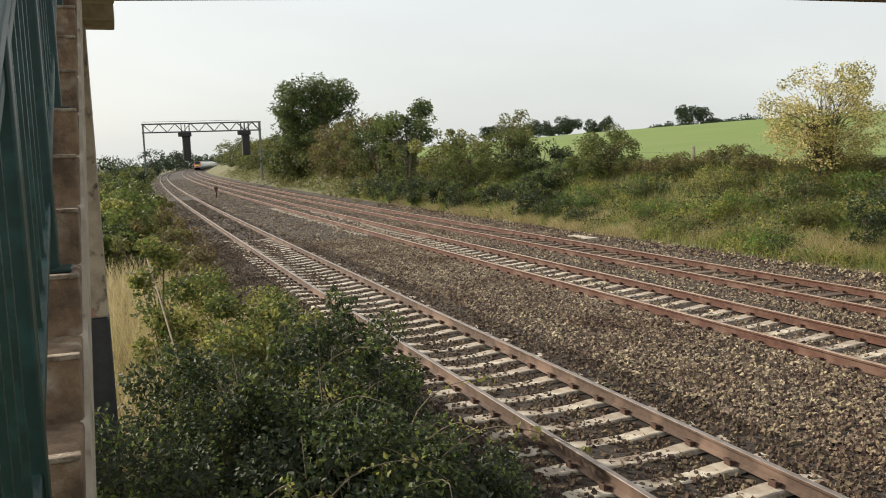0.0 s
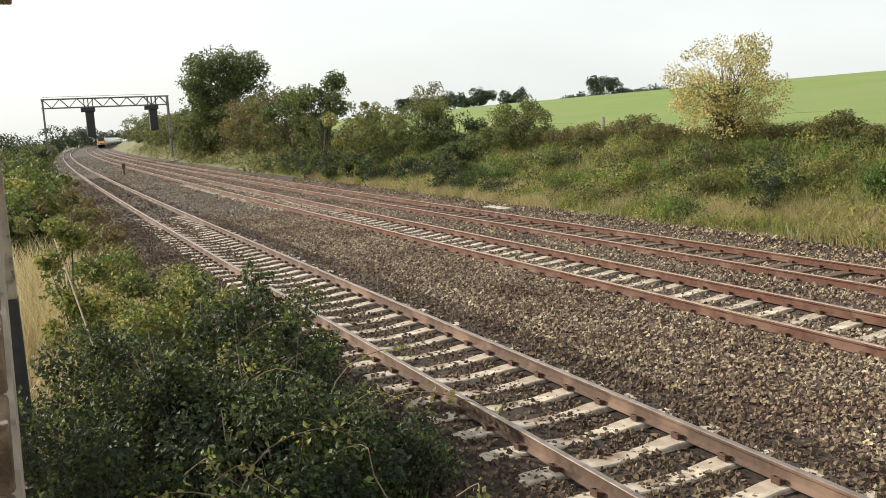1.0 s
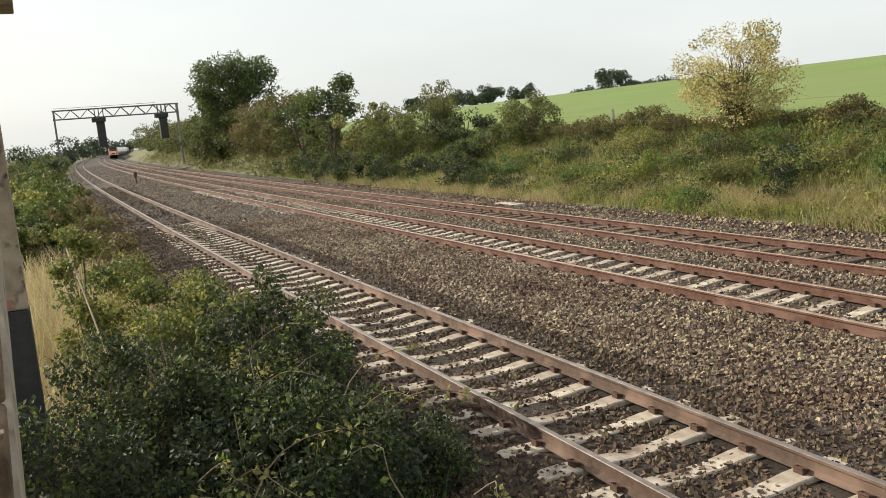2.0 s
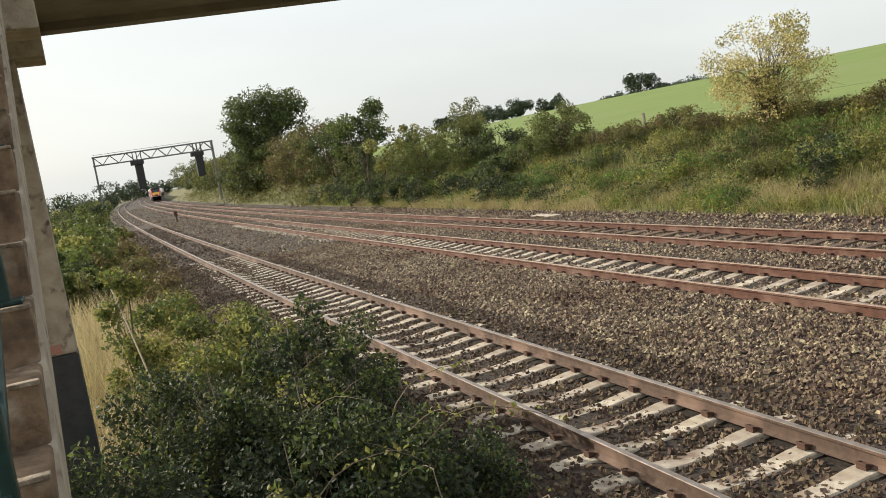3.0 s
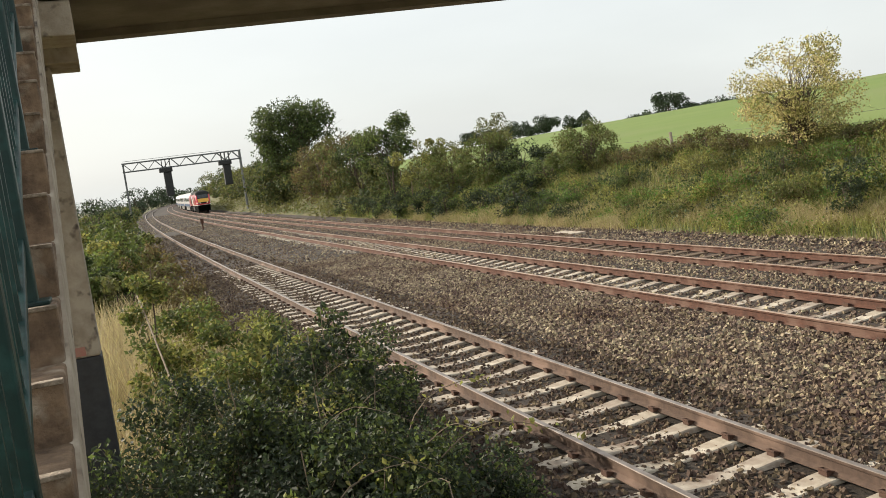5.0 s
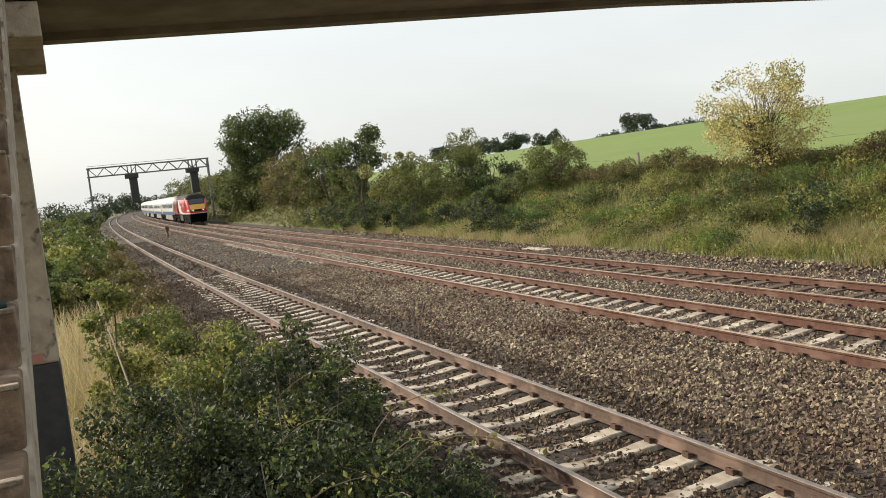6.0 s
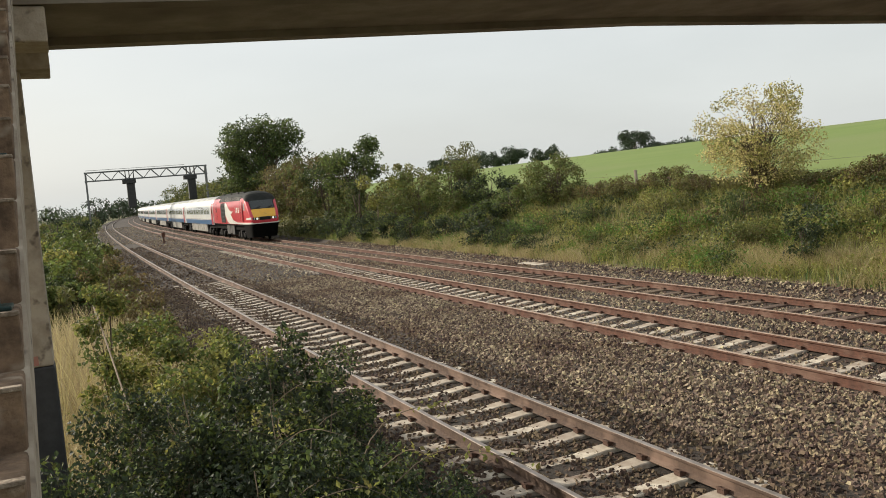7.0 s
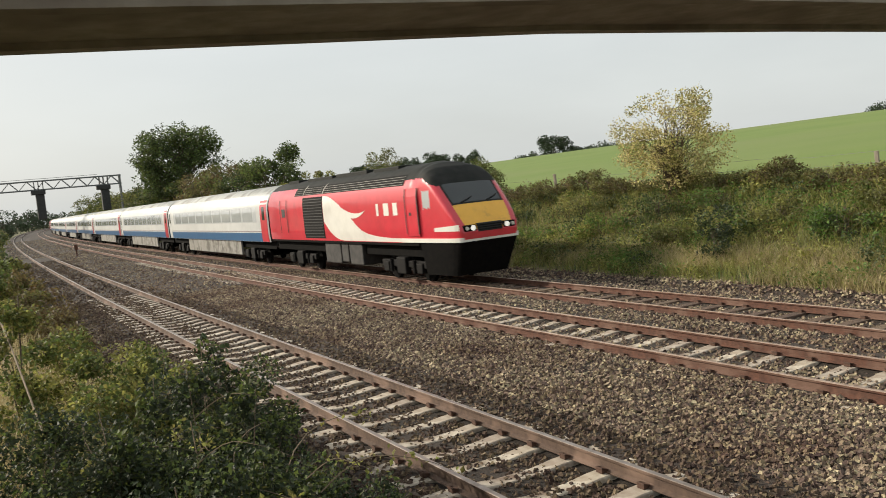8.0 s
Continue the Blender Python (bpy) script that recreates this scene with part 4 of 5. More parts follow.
def plant(name, label, category, s, o, width, high, mat, leaf, total, seed, stems=3, stem_r=0.04, low=0.15, clump=0.4, clumps=14, depth=None, bark=BARK,
          second=None, group="", xy=None, base=None, shape=0.8, lean=0.0, stem_share=0.6):
    """A tree or shrub: stems with limbs to many clumps, and a crown of single leaves. high is above its foot."""
    p = at_line(s, o) if xy is None else Vector((*xy, 0))
    if xy is not None:
        s, o = to_line(p.x, p.y)
    z = ground_height(s, o) if base is None else base
    width, total = width * GROWTH.get(name, 1), int(total * GROWTH.get(name, 1) ** 2.6)
    clumps = int(clumps * GROWTH.get(name, 1) ** 2)
    rng = np.random.default_rng(seed)
    root = thing(name, label, category, group, pose(p.x, p.y, z - 0.05, 0, 0, seed * 37 % 360))
    spots = crown_clumps(rng, width, depth or width, low * high, high - clump * 0.6, clumps, clump, lean, shape)
    part("trunk", limbs(rng, spots, high * stem_share, stem_r, stems), bark, root, "", True)
    share = total if second is None else int(total * (1 - second[1]))
    foliage("crown", spots, share, leaf, mat, root, seed + 1)
    if second:
        foliage("crown", spots[::2], total - share, leaf, second[0], root, seed + 2)
    return root


# the tall tree and the shrubs on the far bank
plant("tree", "tall dense green tree on the railway bank", "tree", 107, 12.2, 11.9, 12.5, LEAF_TREE, 0.28, 27000, 11, 1, 0.3, 0.03, 1.3, 120, second=(LEAF_MID, 0.4), shape=0.95)
plant("shrub", "browning hawthorn shrub on the railway bank", "shrub", 86, 10.6, 6.4, 6.4, LEAF_BROWN, 0.24, 5000, 12, 4, 0.08, 0.02, 0.9, 26, second=(LEAF_OLIVE, 0.55))
plant("shrub", "browning hawthorn shrub on the railway bank", "shrub", 78, 11.2, 5.6, 5.6, LEAF_BROWN, 0.22, 4600, 13, 4, 0.08, 0.02, 0.8, 24, second=(LEAF_MID, 0.5))
plant("shrub", "tall green shrub with loose top shoots on the bank", "shrub", 66.5, 11.2, 5.4, 6.6, LEAF_MID, 0.2, 5200, 14, 4, 0.08, 0.02, 0.75, 28, second=(LEAF_TREE, 0.5), shape=1.1)
plant("shrub", "tall green shrub with loose top shoots on the bank", "shrub", 71.5, 10.3, 4.6, 5.4, LEAF_TREE, 0.2, 4200, 15, 4, 0.08, 0.02, 0.7, 22, second=(LEAF_OLIVE, 0.5))
plant("shrub", "yellowing shrub on the railway bank", "shrub", 56, 10.4, 4.2, 4.4, LEAF_OLIVE, 0.17, 3600, 16, 4, 0.06, 0.02, 0.55, 22, second=(LEAF_LIME, 0.45))
plant("shrub", "green shrub on the railway bank", "shrub", 60.5, 9.6, 4.4, 4.2, LEAF_TREE, 0.17, 3400, 17, 4, 0.06, 0.02, 0.6, 20, second=(LEAF_OLIVE, 0.4))
for k, (s, o, w, h) in enumerate([(54, 8.4, 3.9, 1.9), (58.5, 8.4, 3.2, 1.7), (47, 8.2, 2.7, 2.2), (50, 8.5, 2.6, 1.8), (43.3, 8.8, 2.2, 1.6), (38, 8.5, 2.9, 2.1), (40.5, 9.6, 2.6, 1.9), (64, 8.3, 3.2, 1.6), (70, 8.3, 3.4, 1.6)]):
    plant("bramble_bush", "dark green bramble bush at the foot of the bank", "bush", s, o, w, h, LEAF_DARK, 0.13, 2600, 20 + k, 5, 0.02, 0.02, 0.36, 22, second=(LEAF_MID, 0.35), group="brambles of the far bank")
plant("shrub", "sparse green shrub on the railway bank", "shrub", 47.2, 11.2, 3.5, 3.8, LEAF_OLIVE, 0.14, 4600, 31, 4, 0.05, 0.02, 0.55, 34, second=(LEAF_MID, 0.5))
plant("shrub", "sparse green shrub on the railway bank", "shrub", 51.5, 10.4, 3.4, 3.7, LEAF_MID, 0.14, 4200, 32, 4, 0.05, 0.02, 0.55, 30, second=(LEAF_OLIVE, 0.5))
plant("sapling", "thin sparse young tree behind the bank", "tree", 49.6, 13.3, 2.3, 3.9, LEAF_OLIVE, 0.13, 1100, 33, 2, 0.05, 0.45, 0.4, 12)
plant("shrub", "dark green shrub at the top of the bank", "shrub", 44.8, 12.4, 3.0, 2.0, LEAF_DARK, 0.13, 2300, 34, 4, 0.04, 0.02, 0.42, 18, second=(LEAF_MID, 0.4))
plant("shrub", "upright green shrub at the top of the bank", "shrub", 36.8, 12.1, 2.8, 2.6, LEAF_OLIVE, 0.11, 6000, 35, 6, 0.03, 0.0, 0.42, 44, second=(LEAF_MID, 0.5))
plant("shrub", "green shrub on the slope of the bank", "shrub", 39.5, 11.2, 3.2, 1.6, LEAF_MID, 0.12, 2600, 36, 4, 0.03, 0.02, 0.4, 20, second=(LEAF_TREE, 0.4))
for k, (s, o, w, h) in enumerate([(33.6, 12.6, 3.0, 1.0), (31.0, 12.7, 2.6, 1.0), (28.6, 12.8, 2.8, 1.25), (26.3, 12.7, 2.2, 1.05), (24.2, 13.2, 2.4, 0.8), (20.8, 13.0, 2.2, 0.55), (18.9, 12.9, 1.5, 1.05), (17.0, 12.8, 2.4, 0.55), (14.8, 12.8, 2.6, 0.6), (12.4, 12.9, 2.4, 0.5), (10, 12.8, 2.6, 0.6)]):
    plant("hedge_bush", "brownish hedge bush along the field edge", "bush", s, o, w, h, LEAF_BROWN, 0.085, 3000, 40 + k, 6, 0.02, 0.02, 0.28, 24, second=(LEAF_OLIVE, 0.6), group="hedge on the bank")
plant("tree", "small autumn tree with sparse yellow leaves and bare limbs", "tree", 23.2, 12.3, 3.9, 4.15, LEAF_YELLOW, 0.085, 15500, 60, 7, 0.045, 0.02, 0.34, 170, bark=BARK, second=(LEAF_LIME, 0.35), shape=0.75, stem_share=0.6)
plant("bramble_bush", "small dark green bush on the bank slope", "bush", 18.1, 8.8, 1.35, 1.75, LEAF_DARK, 0.085, 2300, 61, 4, 0.02, 0.02, 0.26, 20, second=(LEAF_TREE, 0.4))
for k, (s, o, w, h) in enumerate([(118, 11, 8, 5.5), (128, 12, 8, 6.0), (140, 11.5, 9, 6.0), (154, 12, 9, 6.4), (170, 12, 10, 6.4), (188, 12.5, 10, 6.6), (210, 13, 12, 6.8), (96, 11, 6, 5.5), (108, 9.8, 6, 5.0), (113, 10.5, 7, 5.5), (235, 14, 14, 6.5)]):
    plant("shrub", "dense olive shrub on the far bank", "shrub", s, o, w, h, LEAF_OLIVE, 0.36, 2600, 70 + k, 4, 0.1, 0.02, 1.2, 24, second=(LEAF_TREE, 0.5), group="far bank shrubs")


for k, (s, o, w, h, a, b) in enumerate([(34.5, 9.6, 2.6, 1.2, LEAF_FRESH, LEAF_TREE), (31.5, 10.6, 2.4, 1.1, LEAF_TREE, LEAF_MID), (29, 9.2, 1.9, 0.9, LEAF_FRESH, LEAF_OLIVE), (27, 11, 2.6, 1.1, LEAF_OLIVE, LEAF_LIME), (24.5, 9.9, 2.2, 1.0, LEAF_FRESH, LEAF_LIME),
                                          (22.5, 10.8, 2.4, 1.2, LEAF_TREE, LEAF_MID), (20.5, 9.6, 1.7, 0.9, LEAF_OLIVE, LEAF_MID), (20, 11.4, 2.2, 0.9, LEAF_FRESH, LEAF_OLIVE), (17, 10.6, 2.2, 0.9, LEAF_OLIVE, LEAF_LIME), (14.5, 9.8, 1.8, 1.0, LEAF_FRESH, LEAF_TREE),
                                          (14, 11.4, 2.2, 0.9, LEAF_OLIVE, LEAF_LIME), (11.5, 10.4, 2.0, 0.9, LEAF_OLIVE, LEAF_LIME), (36, 8.4, 1.8, 1.1, LEAF_DARK, LEAF_MID), (32.8, 8.3, 1.4, 0.8, LEAF_DARK, LEAF_MID), (25.8, 8.6, 1.4, 0.7, LEAF_OLIVE, LEAF_MID)]):
    plant("bramble_bush", "spreading green bramble mound on the bank", "bush", s, o, w, h, a, 0.085, 2100, 210 + k, 5, 0.015, 0.0, 0.3, 20, second=(b, 0.45), group="brambles of the far bank")


# far trees on the hill and beyond the gantry: (bearing, distance, foot height, height, width)
def far_tree(bearing, distance, foot, high, width, seed, label, mat=LEAF_FAR, low=0.1, total=1500):
    xy = (distance * math.sin(radians(bearing)), distance * math.cos(radians(bearing)))
    plant("tree", label, "tree", 0, 0, width, high, mat, max(0.35, distance / 500), total, seed, 1, high * 0.025, low, width * 0.17, 26, xy=xy, base=foot, group="far trees", shape=0.9)


far_tree(5.05, 400, 8.2, 10.5, 13, 90, "dark round tree on the field's ridge", total=3800)
far_tree(6.75, 395, 8.6, 8.0, 8, 91, "small round tree on the field's ridge")
far_tree(7.6, 392, 8.7, 8.8, 9, 92, "small round tree on the field's ridge")
far_tree(13.0, 350, 7.2, 12.0, 12.5, 93, "dense round tree on the field's ridge", total=4200)
far_tree(33.0, 258, 8.6, 5.6, 9, 94, "round tree on the field's ridge")
for k, b in enumerate((1.6, 2.4, 3.2, 3.9, -0.2, 0.7, 10.8, 11.6, 14.2, 15.0, 15.8, 16.6)):
    d = 420 - 5 * b
    far_tree(b, d, 8.4 + 0.11 * max(b, 0) - (2.3 if b > 9 else 0), 6.6 + (k * 7 % 3) * 1.2 if b < 5 else 4.6 + (k % 3) * 0.6, 10, 100 + k, "low hedge tree on the field's ridge")
far_tree(-22.1, 270, -1, 9.6, 9, 120, "round tree far down the line")
far_tree(-20.8, 480, -1, 11.5, 14, 121, "round tree far down the line")
far_tree(-19.9, 520, -1, 12.5, 15, 122, "round tree far down the line")
far_tree(-18.9, 640, -1, 10.5, 17, 123, "round tree far down the line")
far_tree(-21.6, 420, -1, 7.0, 14, 124, "round tree far down the line")
far_tree(-23.2, 300, -1, 6.0, 12, 125, "round tree far down the line")
far_tree(-24.6, 200, -1, 6.5, 10, 126, "round tree far down the line")
far_tree(-26.5, 180, -1, 8.0, 12, 127, "round tree far down the line")

# shrubs and brambles on the near side
for k, (s, o, w, h, a, b) in enumerate([(34, -10.7, 2.6, 3.2, LEAF_MID, LEAF_LIME), (30, -11.3, 2.4, 2.7, LEAF_MID, LEAF_TREE), (27, -10.6, 2.0, 2.0, LEAF_OLIVE, LEAF_MID), (42, -10.6, 3.0, 2.9, LEAF_MID, LEAF_OLIVE), (50, -10.8, 3.2, 3.0, LEAF_TREE, LEAF_LIME),
                                          (60, -11, 3.6, 3.2, LEAF_MID, LEAF_OLIVE), (70, -12, 4.5, 5.4, LEAF_TREE, LEAF_DARK), (82, -11.5, 4.2, 3.4, LEAF_MID, LEAF_OLIVE), (96, -11.5, 4.6, 3.4, LEAF_OLIVE, LEAF_MID), (112, -11.2, 4.8, 3.2, LEAF_MID, LEAF_OLIVE),
                                          (130, -11.5, 5, 3.0, LEAF_OLIVE, LEAF_TREE), (150, -11.6, 6, 3.2, LEAF_MID, LEAF_TREE), (175, -12, 7, 3.2, LEAF_OLIVE, LEAF_TREE), (205, -12.5, 8, 3.4, LEAF_MID, LEAF_TREE), (240, -13, 9, 3.4, LEAF_OLIVE, LEAF_TREE)]):
    plant("shrub", "rounded green shrub beside the near track", "shrub", s, o, w, h, a, 0.1 + s * 0.0016, 4200 if s < 60 else 2000, 140 + k, 4, 0.04, 0.02, w * 0.15, 24, second=(b, 0.6), group="near side shrubs")
for k, (s, o, w, h) in enumerate([(17.5, -9.3, 1.3, 1.2), (20, -9.1, 1.6, 1.6), (23, -9.2, 1.8, 2.0), (26.5, -9.2, 1.9, 2.2), (31, -9.3, 2.2, 2.3), (36, -9.3, 2.2, 2.3), (43, -9.3, 2.4, 2.2), (52, -9.3, 2.6, 2.2), (64, -9.4, 2.8, 2.0)]):
    plant("weed_thicket", "reddish-brown seeding weeds beside the track", "weeds", s, o, w, h, LEAF_BROWN, 0.075 + s * 0.001, 2600, 160 + k, 9, 0.012, 0.02, 0.26, 26, second=(LEAF_OLIVE, 0.4), bark=TWIG, group="brown weeds")
plant("shrub", "sunlit yellow-green shrub beside the stair", "shrub", 13.0, -9.2, 2.0, 2.35, LEAF_LIME, 0.07, 6500, 180, 6, 0.02, 0.05, 0.26, 36, second=(LEAF_MID, 0.6))
plant("shrub", "sunlit yellow-green shrub beside the stair", "shrub", 11.3, -8.9, 1.7, 2.1, LEAF_LIME, 0.07, 5200, 181, 6, 0.02, 0.05, 0.26, 34, second=(LEAF_MID, 0.5))
plant("sapling", "leafy upright sapling beside the stair", "sapling", 12.6, -10.22, 0.5, 3.05, LEAF_MID, 0.07, 2400, 182, 1, 0.015, 0.1, 0.17, 28, second=(LEAF_LIME, 0.4), stem_share=0.95)
for k, (s, o, w, h, n) in enumerate([(4.6, -9.3, 1.9, 1.35, 9000), (6.3, -9.1, 2.2, 1.9, 12000), (8.2, -8.9, 2.2, 1.95, 12000), (9.6, -8.25, 1.7, 2.2, 9000), (7.2, -8.15, 1.7, 1.5, 8000), (5.4, -8.3, 1.5, 0.95, 6000), (9.3, -9.4, 1.6, 1.6, 6000), (7.8, -9.85, 1.5, 2.05, 6000), (8.7, -10.2, 1.2, 2.25, 4500), (9.7, -9.8, 1.2, 1.9, 4500), (5.9, -10.0, 1.3, 1.3, 5000), (10.9, -8.1, 1.2, 1.5, 4500), (3.4, -9.0, 1.7, 0.9, 5000), (6.6, -10.38, 0.8, 1.95, 3500), (5.3, -10.36, 0.9, 1.5, 3500), (7.3, -10.72, 0.8, 2.05, 3000), (6.2, -10.66, 0.7, 1.6, 2500)]):
    plant("bramble_bush", "dense dark green bramble thicket beside the stair", "bush", s, o, w, h, LEAF_DARK, 0.053, int(n * 1.3), 190 + k, 8, 0.016, 0.02, 0.22, 60, second=(LEAF_MID, 0.24), bark=TWIG, group="brambles beside the stair")


for k, (s, o, h) in enumerate([(9.6, -8.3, 2.45), (9.2, -8.55, 2.3), (8.4, -8.3, 2.05), (10.1, -8.1, 2.1), (8.8, -9.2, 2.3), (7.4, -9.0, 2.1), (7.9, -9.6, 2.3), (6.6, -8.6, 1.8), (10.6, -8.7, 2.3), (6.0, -9.5, 1.95)]):
    plant("bramble_shoot", "tall leafy shoot rising from the bramble thicket", "shoot", s, o, 0.34, h, LEAF_DARK, 0.075, 420, 330 + k, 1, 0.008, 0.35, 0.14, 9, second=(LEAF_MID, 0.4), bark=TWIG, group="shoots of the thicket", stem_share=0.95)


def canes(name, label, count, s0, s1, o0, o1, z0, z1, reach, seed):
    rng = np.random.default_rng(seed)
    for _ in range(count):
        s, o = rng.uniform(s0, s1), rng.uniform(o0, o1)
        root = thing(name, label, "bramble cane", "bramble canes", line_pose(s, o, rng.uniform(z0, z1)) @ pose(0, 0, 0, 0, 0, rng.uniform(0, 360)))
        r = reach * rng.uniform(0.6, 1.3)
        arc = [Vector((r * f, 0.06 * math.sin(f * 7), r * (0.95 * f - 0.85 * f * f))) for f in np.linspace(0, 1, 8)]
        part("stem", tube(bmesh.new(), arc, [0.006 - 0.0006 * i for i in range(8)], 5), TWIG, root)
        pts = np.array([arc[int(i)] for i in rng.integers(2, 8, 26)]) + rng.normal(size=(26, 3)) * 0.035
        v, f = leaf_arrays(rng, pts, 0.05)
        array_mesh("leaves", v, f, LEAF_LIME if rng.random() < 0.5 else LEAF_MID, root)


canes("bramble_cane", "pale arching bramble cane with small leaves", 26, 3.6, 9.6, -9.9, -8.0, 0.6, 1.0, 0.9, 300)


# ---- grasses ----
def blades(name, label, mat, count, s0, s1, o0, o1, tall, wide, seed, power=1.5, patch=0.0, shift=0.0, sway=0.22):
    """Upright bent blades in tufts; patch: how far they keep to patches."""
    rng = np.random.default_rng(seed)
    s = s0 + (s1 - s0) * rng.random(count) ** power
    o = rng.uniform(o0, o1, count)
    if patch:
        field = np.array([noise.noise((a * 0.35 + shift, b * 0.6, seed)) for a, b in zip(s, o)])
        keep = field > rng.normal(0, 0.12, count) + patch - 0.5
        s, o = s[keep], o[keep]
    n = len(s)
    x, y = line_arrays(s, o)
    z = np.array([ground_height(a, b) for a, b in zip(s, o)]) - 0.03
    a = rng.uniform(0, 6.28, n)
    h = tall * rng.uniform(0.5, 1.25, n)
    w = wide * rng.uniform(0.6, 1.4, n)
    lean = rng.normal(0, sway, (n, 2)) * h[:, None]
    ux, uy = np.cos(a) * w / 2, np.sin(a) * w / 2
    low = np.stack([x - ux, y - uy, z], 1), np.stack([x + ux, y + uy, z], 1)
    mx, my = x + lean[:, 0] * 0.35, y + lean[:, 1] * 0.35
    mid = np.stack([mx + ux * 0.8, my + uy * 0.8, z + h * 0.6], 1), np.stack([mx - ux * 0.8, my - uy * 0.8, z + h * 0.6], 1)
    top = np.stack([x + lean[:, 0] + ux * 0.15, y + lean[:, 1] + uy * 0.15, z + h], 1), np.stack([x + lean[:, 0] - ux * 0.15, y + lean[:, 1] - uy * 0.15, z + h], 1)
    verts = np.stack([low[0], low[1], mid[0], mid[1], top[0], top[1]], 1).reshape(-1, 3)
    i = 6 * np.arange(n)[:, None]
    faces = np.concatenate([i + np.array([0, 1, 2, 3]), i + np.array([3, 2, 4, 5])])
    return tagged(array_mesh(name, verts, faces, mat), label, "grass", kind="stuff")


blades("dry_grass", "dry yellow grass along the foot of the bank", GRASS_DRY, 46000, 8, 60, 7.35, 9.0, 0.42, 0.014, 400, 1.3, 0.42, sway=0.5)
blades("dry_grass", "dry yellow grass on the bank", GRASS_DRY, 9000, 2, 60, 8.8, 13.5, 0.34, 0.024, 401, 1.3, 0.62, 9)
blades("grass", "yellow-green rough grass on the bank", GRASS_MIX, 40000, 7, 75, 7.4, 13.8, 0.48, 0.018, 402, 1.3, sway=0.4)
blades("grass", "green rough grass on the bank", GRASS_GREEN, 22000, 6, 110, 7.6, 13.8, 0.32, 0.022, 403, 1.4, 0.5, 4, sway=0.45)
blades("dry_grass", "pale dry grass beside the stair", GRASS_DRY, 9000, 9.5, 24, -12.5, -9.4, 1.25, 0.016, 404, 1.0)
blades("dry_grass", "tufts of pale dry grass among the brambles", GRASS_DRY, 5000, 10.2, 17, -9.6, -8.0, 1.1, 0.012, 407, 1.0, 0.5)
blades("grass", "green grass and nettles beside the near track", GRASS_GREEN, 8000, 3, 13, -8.9, -7.7, 0.55, 0.022, 405, 1.0)
blades("grass", "rough grass beside the near track", GRASS_MIX, 15000, -2, 70, -14, -8.4, 0.5, 0.03, 406, 1.3)


def weeds(name, label, count, s0, s1, o0, o1, size, mat, leaf, total, seed, patch, shift):
    """Low leafy growth over a slope."""
    rng = np.random.default_rng(seed)
    spots = []
    while len(spots) < count:
        s, o = s0 + (s1 - s0) * rng.random() ** 1.3, rng.uniform(o0, o1)
        if noise.noise((s * 0.3 + shift, o * 0.5, 7)) < patch + rng.normal() * 0.1:
            continue
        p = at_line(s, o)
        spots.append((p.x, p.y, ground_height(s, o) + size * rng.uniform(-0.1, 0.7), size * rng.uniform(0.35, 1.5)))
    return tagged(foliage(name, spots, total, leaf, mat, None, seed), label, "weeds", kind="stuff")


weeds("nettles", "dark green nettles and brambles over the bank", 420, 4, 75, 7.9, 13.0, 0.42, LEAF_TREE, 0.11, 32000, 500, -0.02, 0)
weeds("nettles", "fresh green nettles over the bank", 800, 4, 75, 7.6, 12.8, 0.38, LEAF_FRESH, 0.095, 50000, 501, 0.0, 30)
weeds("low_scrub", "yellow-green low scrub over the bank", 560, 4, 60, 8.2, 13.6, 0.38, LEAF_LIME, 0.1, 36000, 503, 0.0, 90)
weeds("dead_weeds", "brown dead weeds over the bank", 260, 4, 60, 9.0, 13.6, 0.38, LEAF_BROWN, 0.085, 22000, 502, 0.05, 60)


weeds("low_scrub", "olive low scrub on the far bank", 300, 65, 200, 7.6, 13.5, 0.9, LEAF_OLIVE, 0.24, 16000, 504, -0.3, 20)


weeds("low_scrub", "yellow-green tufted growth along the foot of the bank", 240, 3, 60, 7.5, 9.0, 0.28, LEAF_LIME, 0.085, 15000, 505, -0.1, 40)


# ---- fences and small things ----
def fence_post(s, o, high, tilt, label):
    root = tagged(part("fence_post", block(-0.055, 0.055, -0.055, 0.055, -0.4, high, 0.012), TIMBER), label, "fence post", "fence posts")
    root.matrix_basis = line_pose(s, o, ground_height(s, o)) @ pose(0, 0, 0, tilt, tilt * 0.6, 20)
    return root


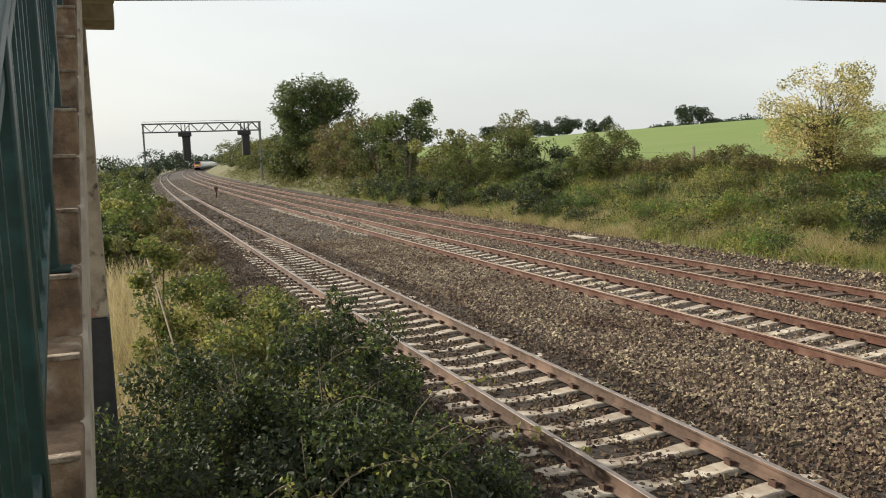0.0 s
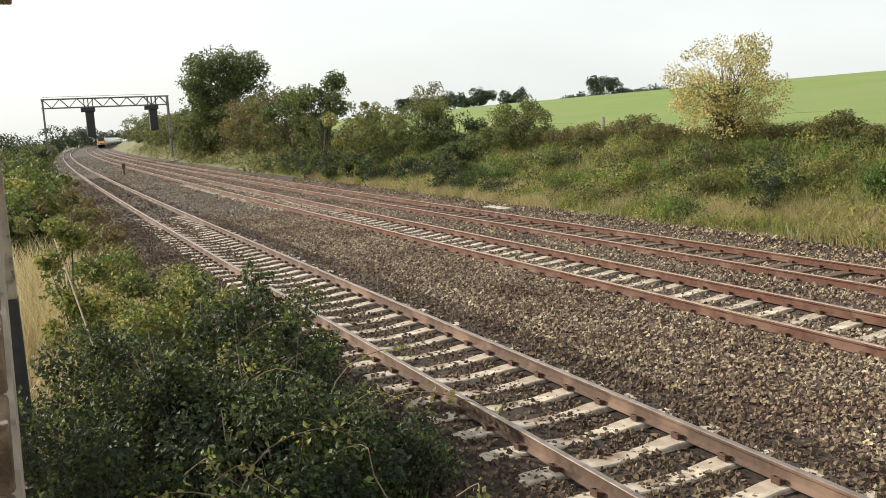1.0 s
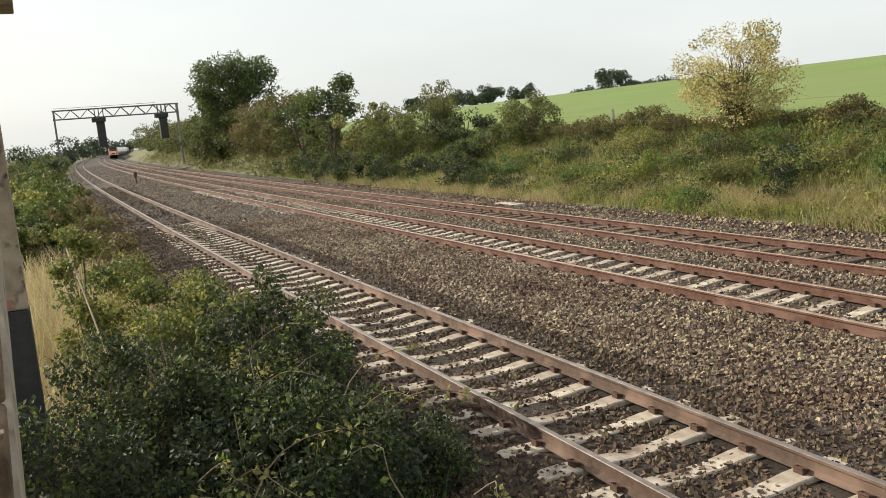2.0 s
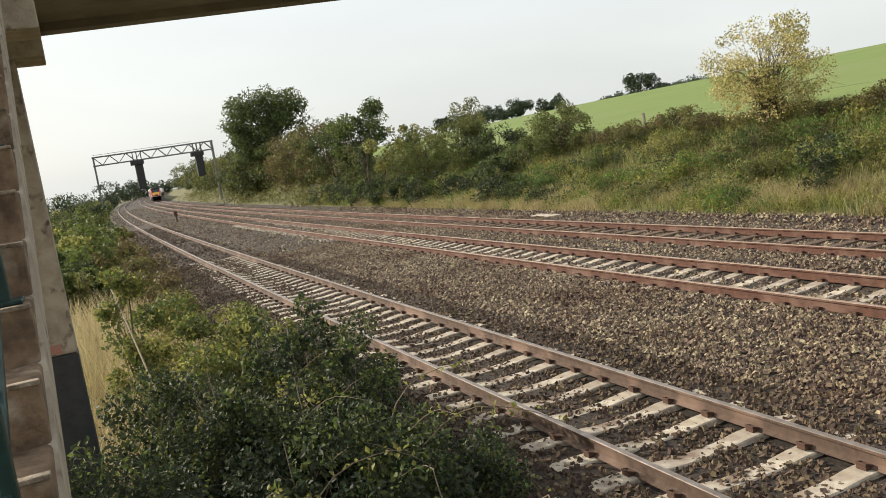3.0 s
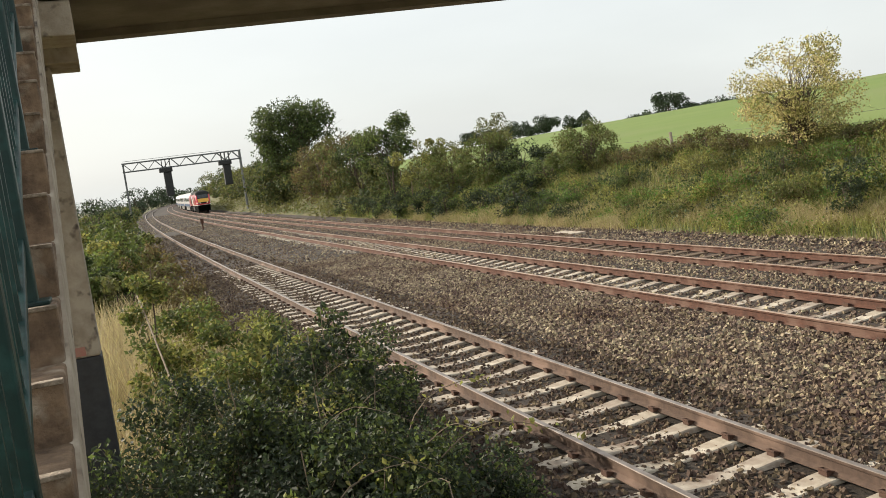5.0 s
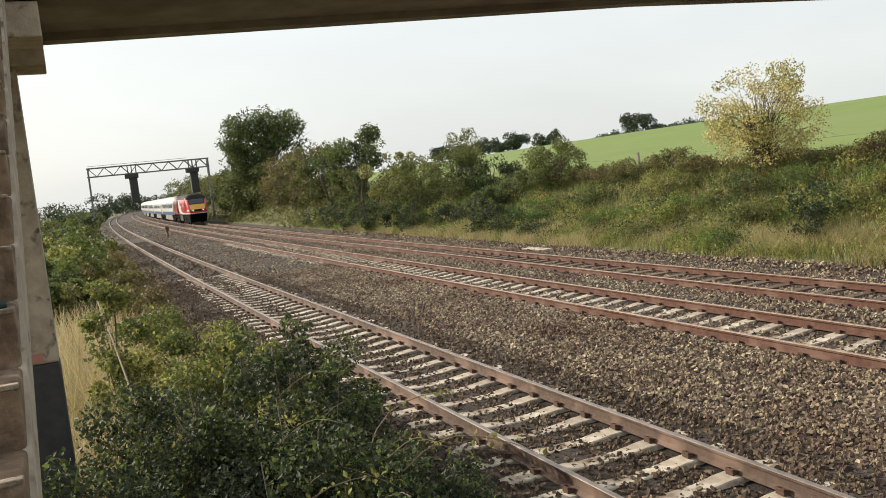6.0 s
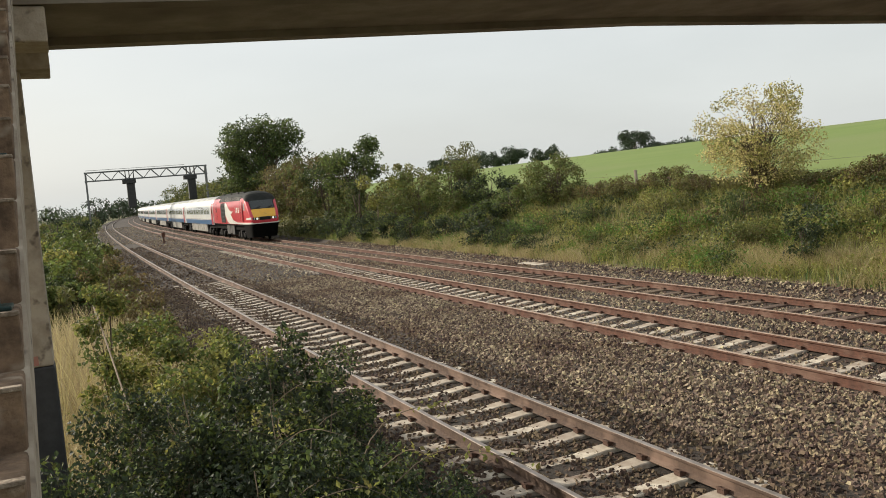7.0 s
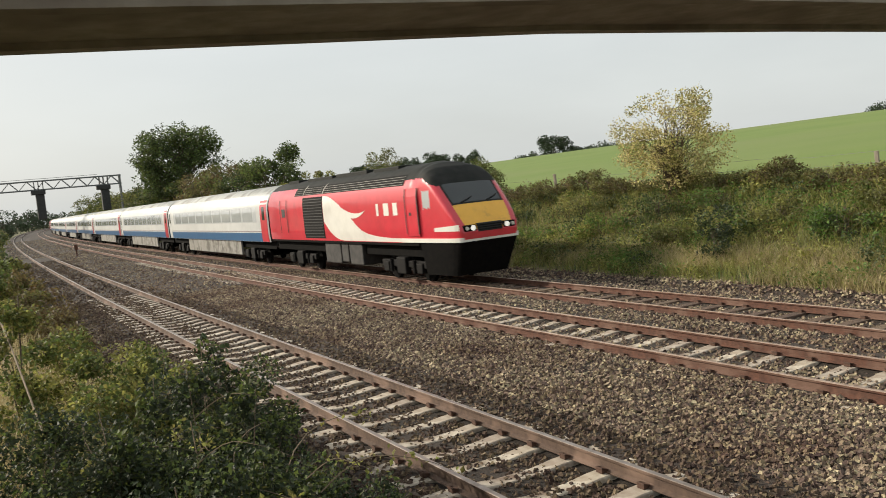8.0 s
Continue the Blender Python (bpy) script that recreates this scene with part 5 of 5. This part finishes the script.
for k, s in enumerate((31.6, 10.5, 41.0, 15.7)):
    fence_post(s, 13.25, (1.0, 1.5, 0.8, 0.8)[k], (k * 5 % 7) - 3, "weathered wooden fence post on the field edge")
for lift in (0.45, 0.78):
    points = [tuple(at_line(s, 13.25, ground_height(s, 13.25) + lift)) for s in np.arange(8, 46, 2.0)]
    tagged(part("fence_wire", tube(bmesh.new(), points, [0.006] * len(points), 4), STEEL_GREY), "thin wire strand of the field fence", "fence wire")
for s, o, high, lean in ((19, -10.2, 1.5, 2),):
    post = fence_post(s, o, high, lean, "pale weathered fence post in the long grass")
bar = tagged(part("fence_rail", tube(bmesh.new(), [tuple(at_line(15.5, -10.3, 1.9)), tuple(at_line(12.5, -10.22, 1.62)), tuple(at_line(9.6, -10.1, 1.0))], [0.011, 0.013, 0.011], 6), TWIG), "pale sagging fence rail in the long grass", "fence rail")
stick = tagged(part("broken_branch", tube(bmesh.new(), [tuple(at_line(55, 8.9, 0.1)), tuple(at_line(55.2, 9.0, 1.3)), tuple(at_line(55.6, 9.2, 2.1))], [0.05, 0.045, 0.03], 6), TWIG), "pale broken branch standing in the brambles", "branch")
slab = tagged(part("concrete_slab", block(-0.3, 0.3, -0.8, 0.8, -0.05, 0.07, 0.02), SLEEPER_CONCRETE), "pale flat concrete slab beside the far track", "slab")
slab.matrix_basis = line_pose(29.5, 6.3, -0.36)
marker = thing("marker_post", "small brown trackside marker post", "marker post", at=line_pose(84, -2.6, -0.3))
part("post", block(-0.06, 0.06, -0.06, 0.06, 0, 1.0, 0.01), RUST, marker)
part("plate", block(-0.16, 0.16, -0.08, -0.062, 0.7, 1.15, 0.01), RUST, marker)


# ---- what moves ----
def vehicle_rows(behind, flip=False):
    """Poses of a vehicle whose middle runs that many metres behind the nose of the train."""
    rows = []
    for k in range(17):
        t = k * 0.5
        s = NOSE_AT_END + SPEED * (8.0 - t) + behind
        p = at_line(s, FAR_TRACK, -0.115)
        rows.append((t, pose(p.x, p.y, p.z, 0, 0, math.degrees(heading(s)) + (90 if flip else -90))))
    return rows


def motions():
    walk(LEAD_CAR, vehicle_rows(CAR_LENGTH / 2))
    for k, c in enumerate(COACHES):
        walk(c, vehicle_rows(CAR_LENGTH + COACH_LENGTH * (k + 0.5)))
    walk(REAR_CAR, vehicle_rows(CAR_LENGTH * 1.5 + COACH_LENGTH * 8, True))


motions()
